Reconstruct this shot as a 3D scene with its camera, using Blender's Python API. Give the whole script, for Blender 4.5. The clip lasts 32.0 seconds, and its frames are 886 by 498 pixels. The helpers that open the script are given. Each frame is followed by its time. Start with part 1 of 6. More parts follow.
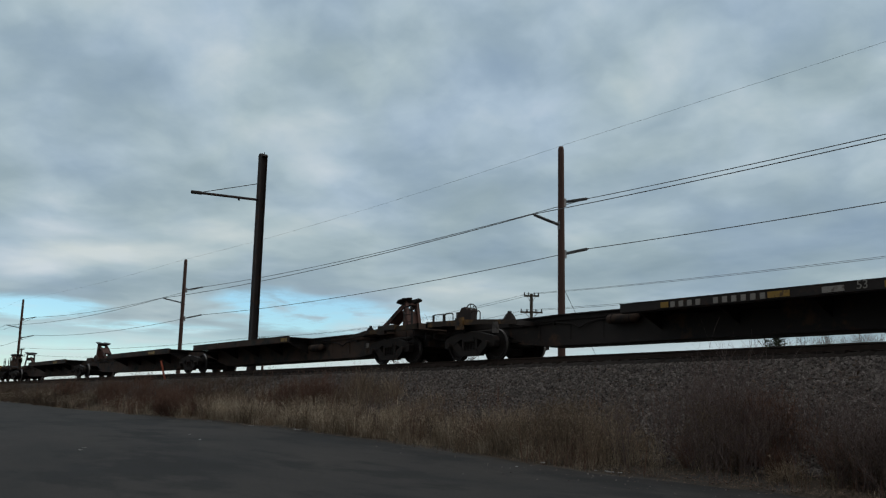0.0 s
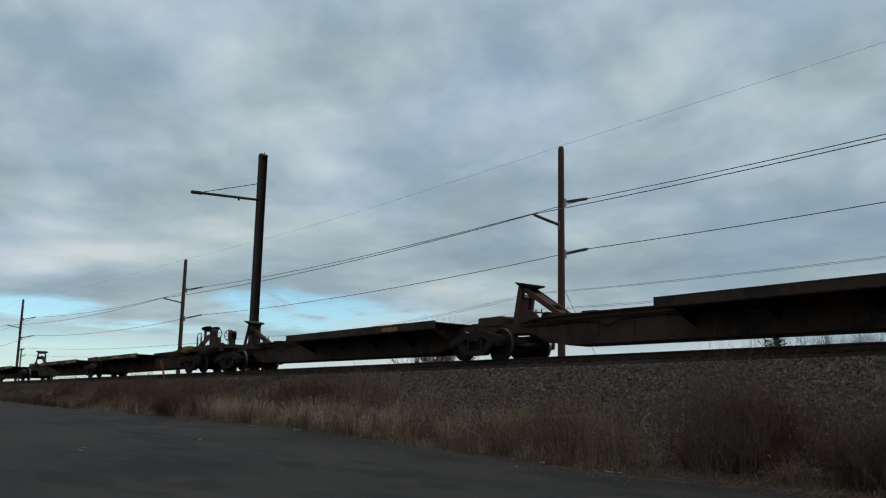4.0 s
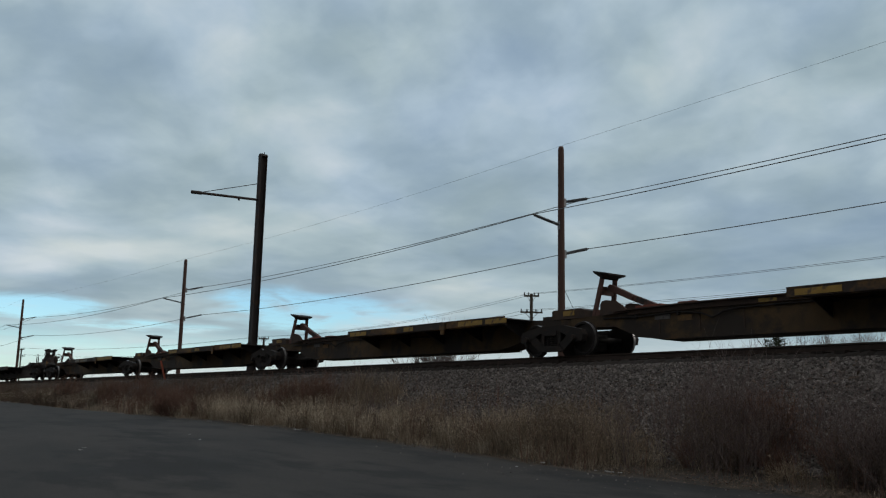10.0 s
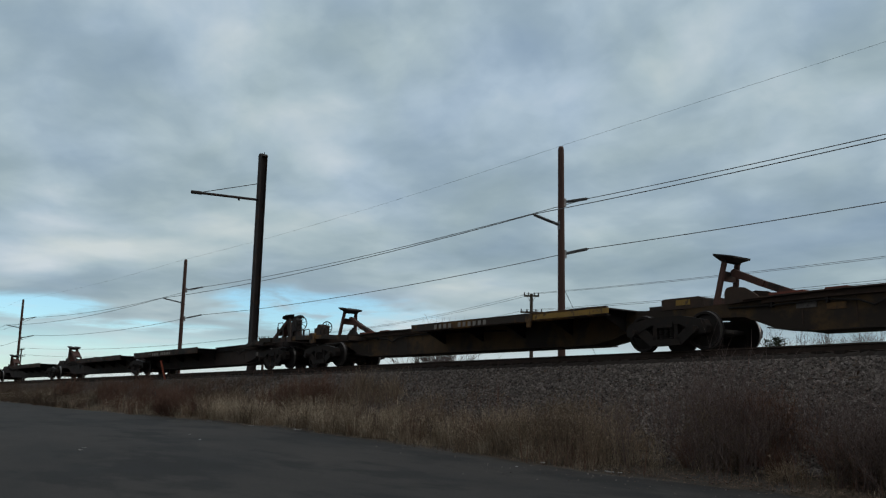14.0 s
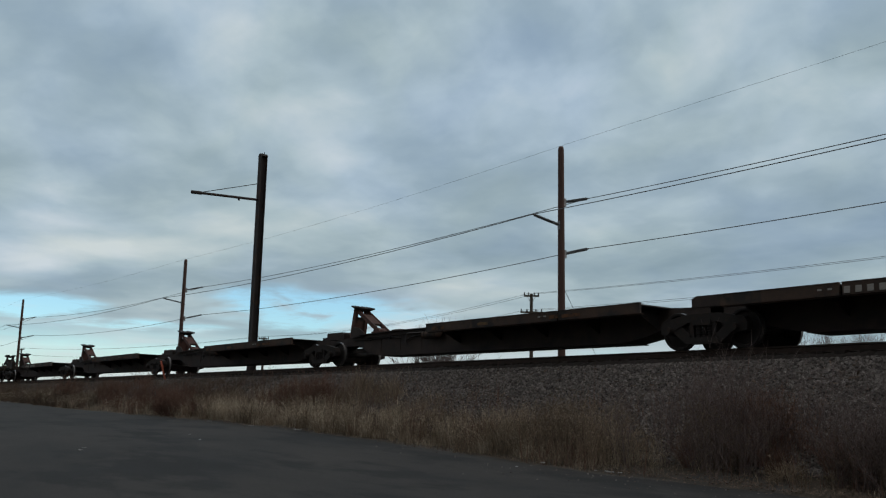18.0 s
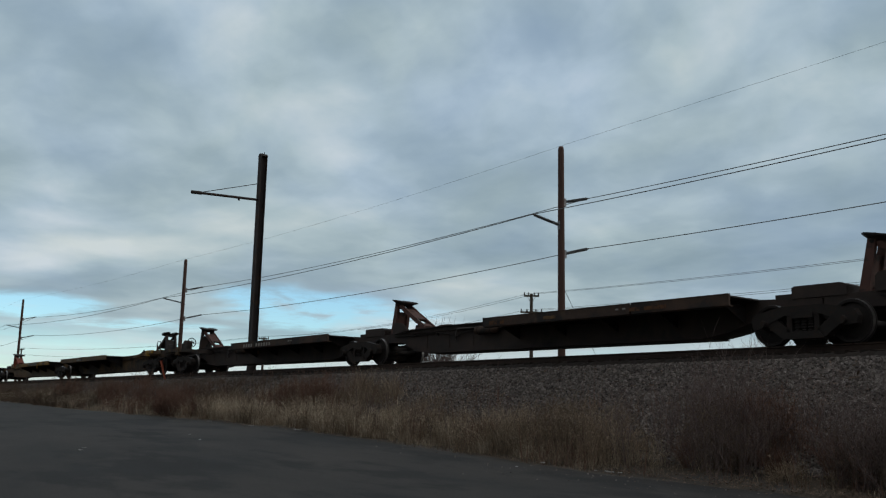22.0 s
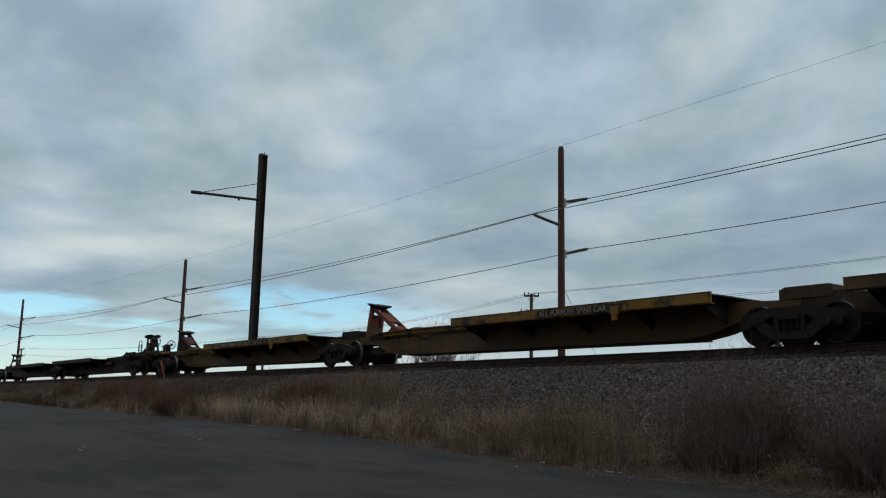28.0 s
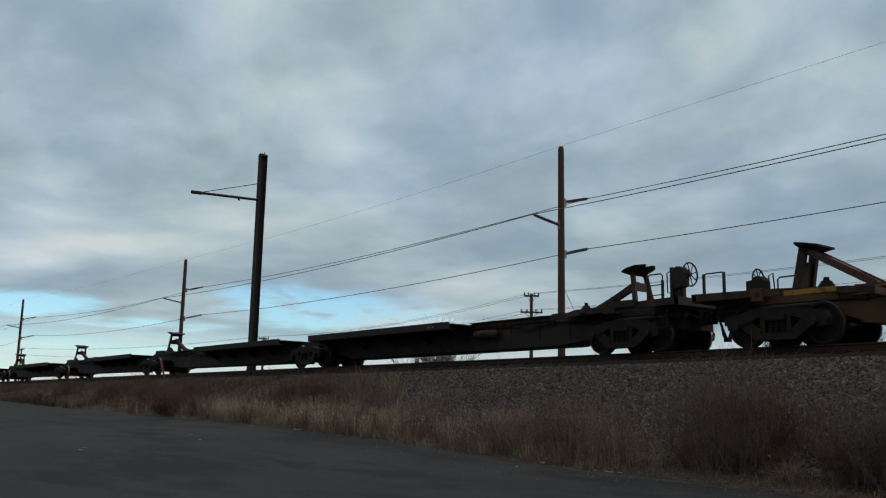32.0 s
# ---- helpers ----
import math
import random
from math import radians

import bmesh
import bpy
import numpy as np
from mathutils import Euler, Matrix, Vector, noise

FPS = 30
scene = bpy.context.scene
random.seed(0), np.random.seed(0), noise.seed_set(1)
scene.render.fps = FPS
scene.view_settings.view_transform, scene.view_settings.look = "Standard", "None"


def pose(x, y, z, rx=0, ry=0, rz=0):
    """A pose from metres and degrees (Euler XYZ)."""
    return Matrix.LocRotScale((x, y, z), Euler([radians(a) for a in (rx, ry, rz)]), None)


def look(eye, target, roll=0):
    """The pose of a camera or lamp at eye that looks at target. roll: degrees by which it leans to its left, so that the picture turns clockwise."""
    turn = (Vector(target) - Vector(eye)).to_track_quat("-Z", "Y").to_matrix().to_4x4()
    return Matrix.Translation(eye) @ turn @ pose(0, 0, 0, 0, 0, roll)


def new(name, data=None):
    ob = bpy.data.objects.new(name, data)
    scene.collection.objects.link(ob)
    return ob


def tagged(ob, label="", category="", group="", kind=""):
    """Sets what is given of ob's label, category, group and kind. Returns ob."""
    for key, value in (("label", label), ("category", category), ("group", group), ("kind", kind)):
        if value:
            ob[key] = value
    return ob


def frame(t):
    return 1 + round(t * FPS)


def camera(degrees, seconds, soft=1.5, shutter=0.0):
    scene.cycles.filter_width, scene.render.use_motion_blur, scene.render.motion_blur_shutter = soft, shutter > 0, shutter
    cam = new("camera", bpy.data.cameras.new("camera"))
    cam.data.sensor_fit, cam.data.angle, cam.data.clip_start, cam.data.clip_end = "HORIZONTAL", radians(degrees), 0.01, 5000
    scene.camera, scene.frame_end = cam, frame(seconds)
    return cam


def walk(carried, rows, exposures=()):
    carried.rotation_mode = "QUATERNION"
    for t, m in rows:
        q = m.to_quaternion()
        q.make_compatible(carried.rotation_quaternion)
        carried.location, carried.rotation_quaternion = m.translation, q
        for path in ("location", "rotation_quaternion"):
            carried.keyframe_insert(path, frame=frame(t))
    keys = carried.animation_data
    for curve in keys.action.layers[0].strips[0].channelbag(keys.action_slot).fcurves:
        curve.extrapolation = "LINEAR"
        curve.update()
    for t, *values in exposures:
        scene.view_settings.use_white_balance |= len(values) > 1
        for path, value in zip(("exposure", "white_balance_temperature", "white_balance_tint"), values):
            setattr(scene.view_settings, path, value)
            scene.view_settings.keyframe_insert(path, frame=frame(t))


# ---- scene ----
EYE = Vector((0.0, 0.0, 1.45))
YAW, TILT = radians(52.57), radians(9.96)
AIM = EYE + Vector((-math.sin(YAW) * math.cos(TILT), math.cos(YAW) * math.cos(TILT), math.sin(TILT)))
cam = camera(52.22, 32.0, soft=1.2)
HELD = look(EYE, AIM, 1.15)
walk(cam, [(0.0, HELD), (32.0, HELD)])

# ---- light ----
SUN_ELEVATION, SUN_AZIMUTH = 30.0, 35.0   # degrees; azimuth clockwise from +y
world = bpy.data.worlds.new("overcast_sky")
scene.world = world
world.use_nodes = True


def nodes_of(owner):
    tree = owner.node_tree
    tree.nodes.clear()
    return tree.nodes, tree.links


def node(ns, kind, **values):
    n = ns.new(kind)
    for key, value in values.items():
        if key in n.inputs:
            n.inputs[key].default_value = value
    return n


def math_node(ns, ls, op, a, b=None, c=None, clamp=False):
    n = ns.new("ShaderNodeMath")
    n.operation, n.use_clamp = op, clamp
    for i, v in enumerate((a, b, c)):
        if v is None:
            continue
        if isinstance(v, (int, float)):
            n.inputs[i].default_value = v
        else:
            ls.new(v, n.inputs[i])
    return n.outputs[0]


def ramp_node(ns, ls, fac, stops, smooth=False):
    n = ns.new("ShaderNodeValToRGB")
    n.color_ramp.interpolation = "EASE" if smooth else "LINEAR"
    while len(n.color_ramp.elements) < len(stops):
        n.color_ramp.elements.new(0.5)
    for e, (at, col) in zip(n.color_ramp.elements, stops):
        e.position, e.color = at, (*col, 1) if len(col) == 3 else col
    ls.new(fac, n.inputs[0])
    return n.outputs[0]


def mix_node(ns, ls, fac, a, b, mode="MIX"):
    n = ns.new("ShaderNodeMix")
    n.data_type, n.blend_type = "RGBA", mode
    for i, v in ((0, fac), (6, a), (7, b)):
        if isinstance(v, (int, float)):
            n.inputs[i].default_value = v
        elif isinstance(v, tuple):
            n.inputs[i].default_value = (*v, 1)
        else:
            ls.new(v, n.inputs[i])
    return n.outputs[2]


def build_world():
    ns, ls = nodes_of(world)
    sky = ns.new("ShaderNodeTexSky")
    sky.sky_type, sky.sun_disc = "NISHITA", False
    sky.sun_elevation, sky.sun_rotation = radians(SUN_ELEVATION), radians(SUN_AZIMUTH)
    sky.air_density, sky.dust_density, sky.ozone_density = 1.0, 0.2, 2.5
    clear = ns.new("ShaderNodeVectorMath")
    clear.operation = "SCALE"
    ls.new(sky.outputs[0], clear.inputs[0])
    clear.inputs[3].default_value = 0.15
    # a broken cloud cover over the whole hemisphere, thinner near the horizon
    tc = ns.new("ShaderNodeTexCoord")
    sep = ns.new("ShaderNodeSeparateXYZ")
    ls.new(tc.outputs["Generated"], sep.inputs[0])
    up = math_node(ns, ls, "MAXIMUM", sep.outputs[2], 0.02)
    flat = ns.new("ShaderNodeCombineXYZ")
    ls.new(math_node(ns, ls, "DIVIDE", sep.outputs[0], up), flat.inputs[0])
    ls.new(math_node(ns, ls, "DIVIDE", sep.outputs[1], up), flat.inputs[1])
    cloud = node(ns, "ShaderNodeTexNoise", Scale=0.9, Detail=6.0, Roughness=0.55)
    ls.new(flat.outputs[0], cloud.inputs["Vector"])
    tone = ramp_node(ns, ls, cloud.outputs[0], [(0.3, (0.298, 0.296, 0.290)), (0.7, (0.56, 0.552, 0.538))])
    # an overcast sky is brightest overhead and dims towards the horizon
    tone = mix_node(ns, ls, 1.0, tone, ramp_node(ns, ls, sep.outputs[2], [(0.0, (0.20, 0.20, 0.20)), (0.18, (0.34, 0.34, 0.34)), (0.42, (0.69, 0.69, 0.69)), (1.0, (1.04, 1.04, 1.04))]), "MULTIPLY")
    # the cover is broken only low in the west
    west = math_node(ns, ls, "MULTIPLY_ADD", sep.outputs[0], -0.87, math_node(ns, ls, "MULTIPLY", sep.outputs[1], 0.49))
    west = math_node(ns, ls, "MULTIPLY_ADD", west, 4.0, -2.5, clamp=True)
    high = math_node(ns, ls, "MULTIPLY_ADD", sep.outputs[2], 3.0, -0.35, clamp=True)
    cover = math_node(ns, ls, "MAXIMUM", high, math_node(ns, ls, "SUBTRACT", 1.0, west))
    cover = math_node(ns, ls, "MULTIPLY", cover, 0.95)
    tint = mix_node(ns, ls, 1.0, clear.outputs[0], (0.80, 1.0, 1.06), "MULTIPLY")
    col = mix_node(ns, ls, cover, tint, tone)
    # a bank of low pale cloud on the western horizon
    mp = ns.new("ShaderNodeMapping")
    mp.inputs["Scale"].default_value = (7, 7, 42)
    ls.new(tc.outputs["Generated"], mp.inputs[0])
    bank = node(ns, "ShaderNodeTexNoise", Scale=1.0, Detail=5.0, Roughness=0.55)
    ls.new(mp.outputs[0], bank.inputs["Vector"])
    low = math_node(ns, ls, "MULTIPLY_ADD", sep.outputs[2], -16.0, 1.25)
    low = math_node(ns, ls, "ADD", low, math_node(ns, ls, "MULTIPLY_ADD", sep.outputs[1], 5.0, -2.1, clamp=True))
    low = math_node(ns, ls, "MULTIPLY_ADD", math_node(ns, ls, "SUBTRACT", bank.outputs[0], 0.5), 3.0, low)
    low = math_node(ns, ls, "MULTIPLY", math_node(ns, ls, "ADD", low, 0.0, clamp=True), math_node(ns, ls, "MULTIPLY", west, 0.85))
    pale = ramp_node(ns, ls, bank.outputs[0], [(0.35, (0.48, 0.53, 0.56)), (0.65, (0.64, 0.70, 0.72))])
    col = mix_node(ns, ls, low, col, pale)
    bg = node(ns, "ShaderNodeBackground", Strength=1.0)
    ls.new(col, bg.inputs[0])
    out = ns.new("ShaderNodeOutputWorld")
    ls.new(bg.outputs[0], out.inputs[0])


build_world()
sun = new("sun", bpy.data.lights.new("sun", "SUN"))
sun.data.energy, sun.data.angle, sun.data.color = 0.5, radians(25), (1.0, 0.95, 0.88)
_a, _e = radians(SUN_AZIMUTH), radians(SUN_ELEVATION)
sun.matrix_basis = look((math.sin(_a) * math.cos(_e) * 60, math.cos(_a) * math.cos(_e) * 60, math.sin(_e) * 60), (0, 0, 0))
scene.view_settings.exposure = 0.0


# ---- materials ----
def surface(name, dark, light, scale=4.0, rough=0.8, metal=0.0, bump=0.25, fine=60.0, spots=None, spot_amount=0.5,
            spot_scale=1.5, stretch=(1, 1, 1), per_piece=0.0, island=False, sheen=0.5):
    """A worn surface: a broad mottling between two tones, a fine grain, stains of a third tone, and relief."""
    mat = bpy.data.materials.new(name)
    mat.use_nodes = True
    ns, ls = nodes_of(mat)
    tc, mp = ns.new("ShaderNodeTexCoord"), ns.new("ShaderNodeMapping")
    ls.new(tc.outputs["Object"], mp.inputs[0])
    mp.inputs["Scale"].default_value = stretch
    broad = node(ns, "ShaderNodeTexNoise", Scale=scale, Detail=5.0, Roughness=0.6)
    grain = node(ns, "ShaderNodeTexNoise", Scale=fine, Detail=3.0, Roughness=0.7)
    ls.new(mp.outputs[0], broad.inputs["Vector"])
    ls.new(mp.outputs[0], grain.inputs["Vector"])
    both = math_node(ns, ls, "MULTIPLY_ADD", grain.outputs[0], 0.4, math_node(ns, ls, "MULTIPLY", broad.outputs[0], 0.6))
    col = ramp_node(ns, ls, both, [(0.36, dark), (0.64, light)])
    if spots:
        patch = node(ns, "ShaderNodeTexNoise", Scale=spot_scale, Detail=6.0, Roughness=0.65)
        ls.new(mp.outputs[0], patch.inputs["Vector"])
        edge = ramp_node(ns, ls, patch.outputs[0], [(0.62 - 0.25 * spot_amount, (0, 0, 0)), (0.72 - 0.25 * spot_amount, (1, 1, 1))])
        col = mix_node(ns, ls, edge, col, spots)
    if per_piece:
        if island:
            pick = ns.new("ShaderNodeNewGeometry").outputs["Random Per Island"]
        else:
            pick = ns.new("ShaderNodeObjectInfo").outputs["Random"]
        gain = math_node(ns, ls, "MULTIPLY_ADD", pick, 2 * per_piece, 1 - per_piece)
        n = ns.new("ShaderNodeVectorMath")
        n.operation = "SCALE"
        ls.new(col, n.inputs[0])
        ls.new(gain, n.inputs[3])
        col = n.outputs[0]
    bs = node(ns, "ShaderNodeBsdfPrincipled", Metallic=metal, **{"Specular IOR Level": sheen})
    ls.new(col, bs.inputs["Base Color"])
    ls.new(math_node(ns, ls, "MULTIPLY_ADD", broad.outputs[0], 0.25, rough - 0.12), bs.inputs["Roughness"])
    bp = node(ns, "ShaderNodeBump", Strength=bump, Distance=0.01)
    ls.new(both, bp.inputs["Height"])
    ls.new(bp.outputs[0], bs.inputs["Normal"])
    out = ns.new("ShaderNodeOutputMaterial")
    ls.new(bs.outputs[0], out.inputs[0])
    return mat


RUST = (0.075, 0.038, 0.022)
GRIME = (0.022, 0.019, 0.017)
MAT = {
    "asphalt": surface("asphalt", (0.038, 0.0365, 0.035), (0.072, 0.068, 0.064), 0.8, 0.85, bump=0.5, fine=45, spots=(0.034, 0.034, 0.034), spot_amount=0.5, spot_scale=0.6, stretch=(0.5, 1, 1), sheen=0.15),
    "earth": surface("earth", (0.05, 0.040, 0.030), (0.11, 0.088, 0.062), 0.8, 0.95, bump=0.6, fine=22, spots=(0.07, 0.065, 0.06), spot_scale=0.4),
    "ballast": surface("ballast", (0.045, 0.039, 0.035), (0.120, 0.105, 0.094), 5.0, 0.95, bump=1.0, fine=16, spots=(0.07, 0.055, 0.045), spot_scale=0.5),
    "stone": surface("ballast_stone", (0.076, 0.068, 0.063), (0.24, 0.216, 0.200), 8.0, 0.9, bump=0.4, fine=80, per_piece=0.62, island=True),
    "straw": surface("dry_grass", (0.11, 0.086, 0.061), (0.62, 0.520, 0.385), 0.9, 0.85, bump=0.1, fine=30, per_piece=0.5, island=True),
    "russet": surface("russet_stems", (0.092, 0.052, 0.038), (0.23, 0.134, 0.098), 2.0, 0.9, bump=0.1, fine=30, per_piece=0.4, island=True),
    "twig": surface("grey_brown_twigs", (0.088, 0.067, 0.063), (0.23, 0.178, 0.165), 6.0, 0.9, bump=0.2, fine=40, per_piece=0.3, island=True),
    "needle": surface("conifer_needles", (0.02, 0.03, 0.018), (0.05, 0.065, 0.035), 3.0, 0.9, bump=0.1, per_piece=0.3, island=True),
    # oily ballast, its colour darkened further for the shade between the ties
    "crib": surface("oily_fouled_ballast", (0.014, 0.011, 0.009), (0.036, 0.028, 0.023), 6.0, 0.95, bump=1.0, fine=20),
    "pale_straw": surface("bleached_dead_grass", (0.24, 0.195, 0.140), (0.78, 0.675, 0.515), 1.4, 0.85, bump=0.1, fine=30, per_piece=0.45, island=True),
    "amber": surface("weathered_amber_paint", (0.070, 0.042, 0.019), (0.165, 0.098, 0.038), 1.3, 0.7, bump=0.2, spots=(0.075, 0.045, 0.022), spot_amount=0.45, spot_scale=0.9, stretch=(0.5, 1, 1.4)),
    "dull_grass": surface("weathered_dead_grass", (0.085, 0.064, 0.045), (0.36, 0.280, 0.200), 0.5, 0.9, bump=0.1, fine=30, per_piece=0.4, island=True),
    "sere": surface("dark_dead_weeds", (0.050, 0.038, 0.028), (0.20, 0.152, 0.108), 0.6, 0.9, bump=0.1, fine=30, per_piece=0.45, island=True),
    "tie": surface("creosoted_timber", (0.016, 0.012, 0.010), (0.038, 0.028, 0.022), 3.0, 0.9, bump=0.5, fine=40, stretch=(3, 0.6, 3), per_piece=0.3),
    "rail": surface("rusted_rail_steel", (0.026, 0.017, 0.013), (0.055, 0.035, 0.026), 3.0, 0.8, 0.1, bump=0.3),
    "rail_top": surface("polished_rail_head", (0.30, 0.29, 0.28), (0.45, 0.44, 0.43), 3.0, 0.35, 0.9, bump=0.05),
    "wheel": surface("wheel_steel", (0.013, 0.011, 0.0105), (0.030, 0.025, 0.023), 5.0, 0.7, 0.3, bump=0.3),
    "tread": surface("polished_wheel_tread", (0.24, 0.235, 0.23), (0.34, 0.335, 0.33), 6.0, 0.40, 0.85, bump=0.03),
    "cast": surface("grimy_cast_steel", (0.010, 0.0085, 0.008), (0.025, 0.021, 0.019), 4.0, 0.85, 0.0, bump=0.5, spots=(0.030, 0.019, 0.014), spot_amount=0.3, spot_scale=3),
    "dusty": surface("dusty_grey_paint", (0.07, 0.065, 0.062), (0.16, 0.152, 0.145), 4.0, 0.8, bump=0.2, spots=GRIME, spot_amount=0.3, spot_scale=3),
    "black": surface("black_paint_grimy", (0.013, 0.011, 0.0105), (0.032, 0.026, 0.024), 2.0, 0.7, bump=0.2, spots=RUST, spot_amount=0.3, spot_scale=1.2),
    "brown": surface("faded_brown_paint", (0.036, 0.023, 0.017), (0.086, 0.052, 0.035), 1.6, 0.75, bump=0.25, spots=GRIME, spot_amount=0.5, spot_scale=1.1),
    "ochre": surface("dirty_ochre_paint", (0.10, 0.055, 0.018), (0.27, 0.145, 0.040), 1.3, 0.7, bump=0.2, spots=(0.040, 0.028, 0.020), spot_amount=0.75, spot_scale=0.9),
    "yellow": surface("weathered_yellow_paint", (0.20, 0.108, 0.016), (0.34, 0.185, 0.028), 1.5, 0.65, bump=0.15, spots=(0.050, 0.033, 0.018), spot_amount=0.5, spot_scale=1.7),
    "chrome_yellow": surface("bright_worn_yellow_paint", (0.30, 0.165, 0.018), (0.46, 0.27, 0.035), 2.0, 0.6, bump=0.15, spots=(0.10, 0.065, 0.02), spot_amount=0.35, spot_scale=3),
    "stripe": surface("yellow_reflective_stripe", (0.28, 0.17, 0.028), (0.42, 0.26, 0.05), 4.0, 0.5, bump=0.1, spots=(0.12, 0.08, 0.04), spot_amount=0.3, spot_scale=5),
    "mud": surface("mud_stained_yellow_paint", (0.040, 0.026, 0.014), (0.125, 0.076, 0.030), 1.3, 0.8, bump=0.25, spots=(0.032, 0.024, 0.018), spot_amount=0.65, spot_scale=0.8),
    "umber": surface("dark_umber_paint", (0.018, 0.013, 0.0115), (0.058, 0.040, 0.033), 1.6, 0.75, bump=0.25, spots=GRIME, spot_amount=0.4, spot_scale=1.1),
    "red": surface("red_oxide_paint", (0.16, 0.045, 0.03), (0.29, 0.085, 0.055), 2.0, 0.7, bump=0.2, spots=GRIME, spot_amount=0.35, spot_scale=2),
    "rust": surface("orange_brown_rust", (0.075, 0.036, 0.018), (0.15, 0.070, 0.030), 3.0, 0.9, bump=0.3, spots=GRIME, spot_amount=0.5, spot_scale=4),
    "maroon": surface("dark_red_brown_paint", (0.07, 0.032, 0.026), (0.13, 0.06, 0.045), 2.0, 0.7, bump=0.2, spots=GRIME, spot_amount=0.4, spot_scale=2),
    "white": surface("faded_white_lettering", (0.24, 0.23, 0.21), (0.40, 0.39, 0.36), 9.0, 0.7, bump=0.1, spots=(0.15, 0.13, 0.11), spot_amount=0.3, spot_scale=7),
    "grey": surface("galvanised_steel", (0.20, 0.21, 0.22), (0.36, 0.37, 0.38), 5.0, 0.5, 0.4, bump=0.1),
    "pole_dark": surface("dark_painted_steel_column", (0.022, 0.018, 0.018), (0.050, 0.040, 0.038), 2.0, 0.7, 0.1, bump=0.2, spots=RUST, spot_amount=0.3),
    "pole_brown": surface("weathering_steel_pole", (0.075, 0.042, 0.034), (0.135, 0.080, 0.066), 1.2, 0.8, 0.1, bump=0.2, stretch=(4, 4, 0.6)),
    "pole_wood": surface("weathered_timber_pole", (0.06, 0.048, 0.038), (0.14, 0.115, 0.09), 2.0, 0.9, bump=0.4, stretch=(6, 6, 0.5)),
    "insulator": surface("grey_polymer_insulator", (0.07, 0.075, 0.08), (0.14, 0.145, 0.15), 9.0, 0.6, bump=0.1),
    "wire": surface("weathered_conductor", (0.10, 0.103, 0.108), (0.20, 0.204, 0.21), 8.0, 0.6, 0.3, bump=0.1),
    "orange": surface("faded_orange_stake", (0.40, 0.085, 0.045), (0.58, 0.15, 0.08), 6.0, 0.7, bump=0.1),
    "litter": surface("crumpled_pale_litter", (0.35, 0.35, 0.35), (0.62, 0.62, 0.61), 12.0, 0.8, bump=0.4),
    "leaf": surface("dead_leaves", (0.075, 0.053, 0.039), (0.24, 0.170, 0.122), 5.0, 0.9, bump=0.2, per_piece=0.4, island=True),
}


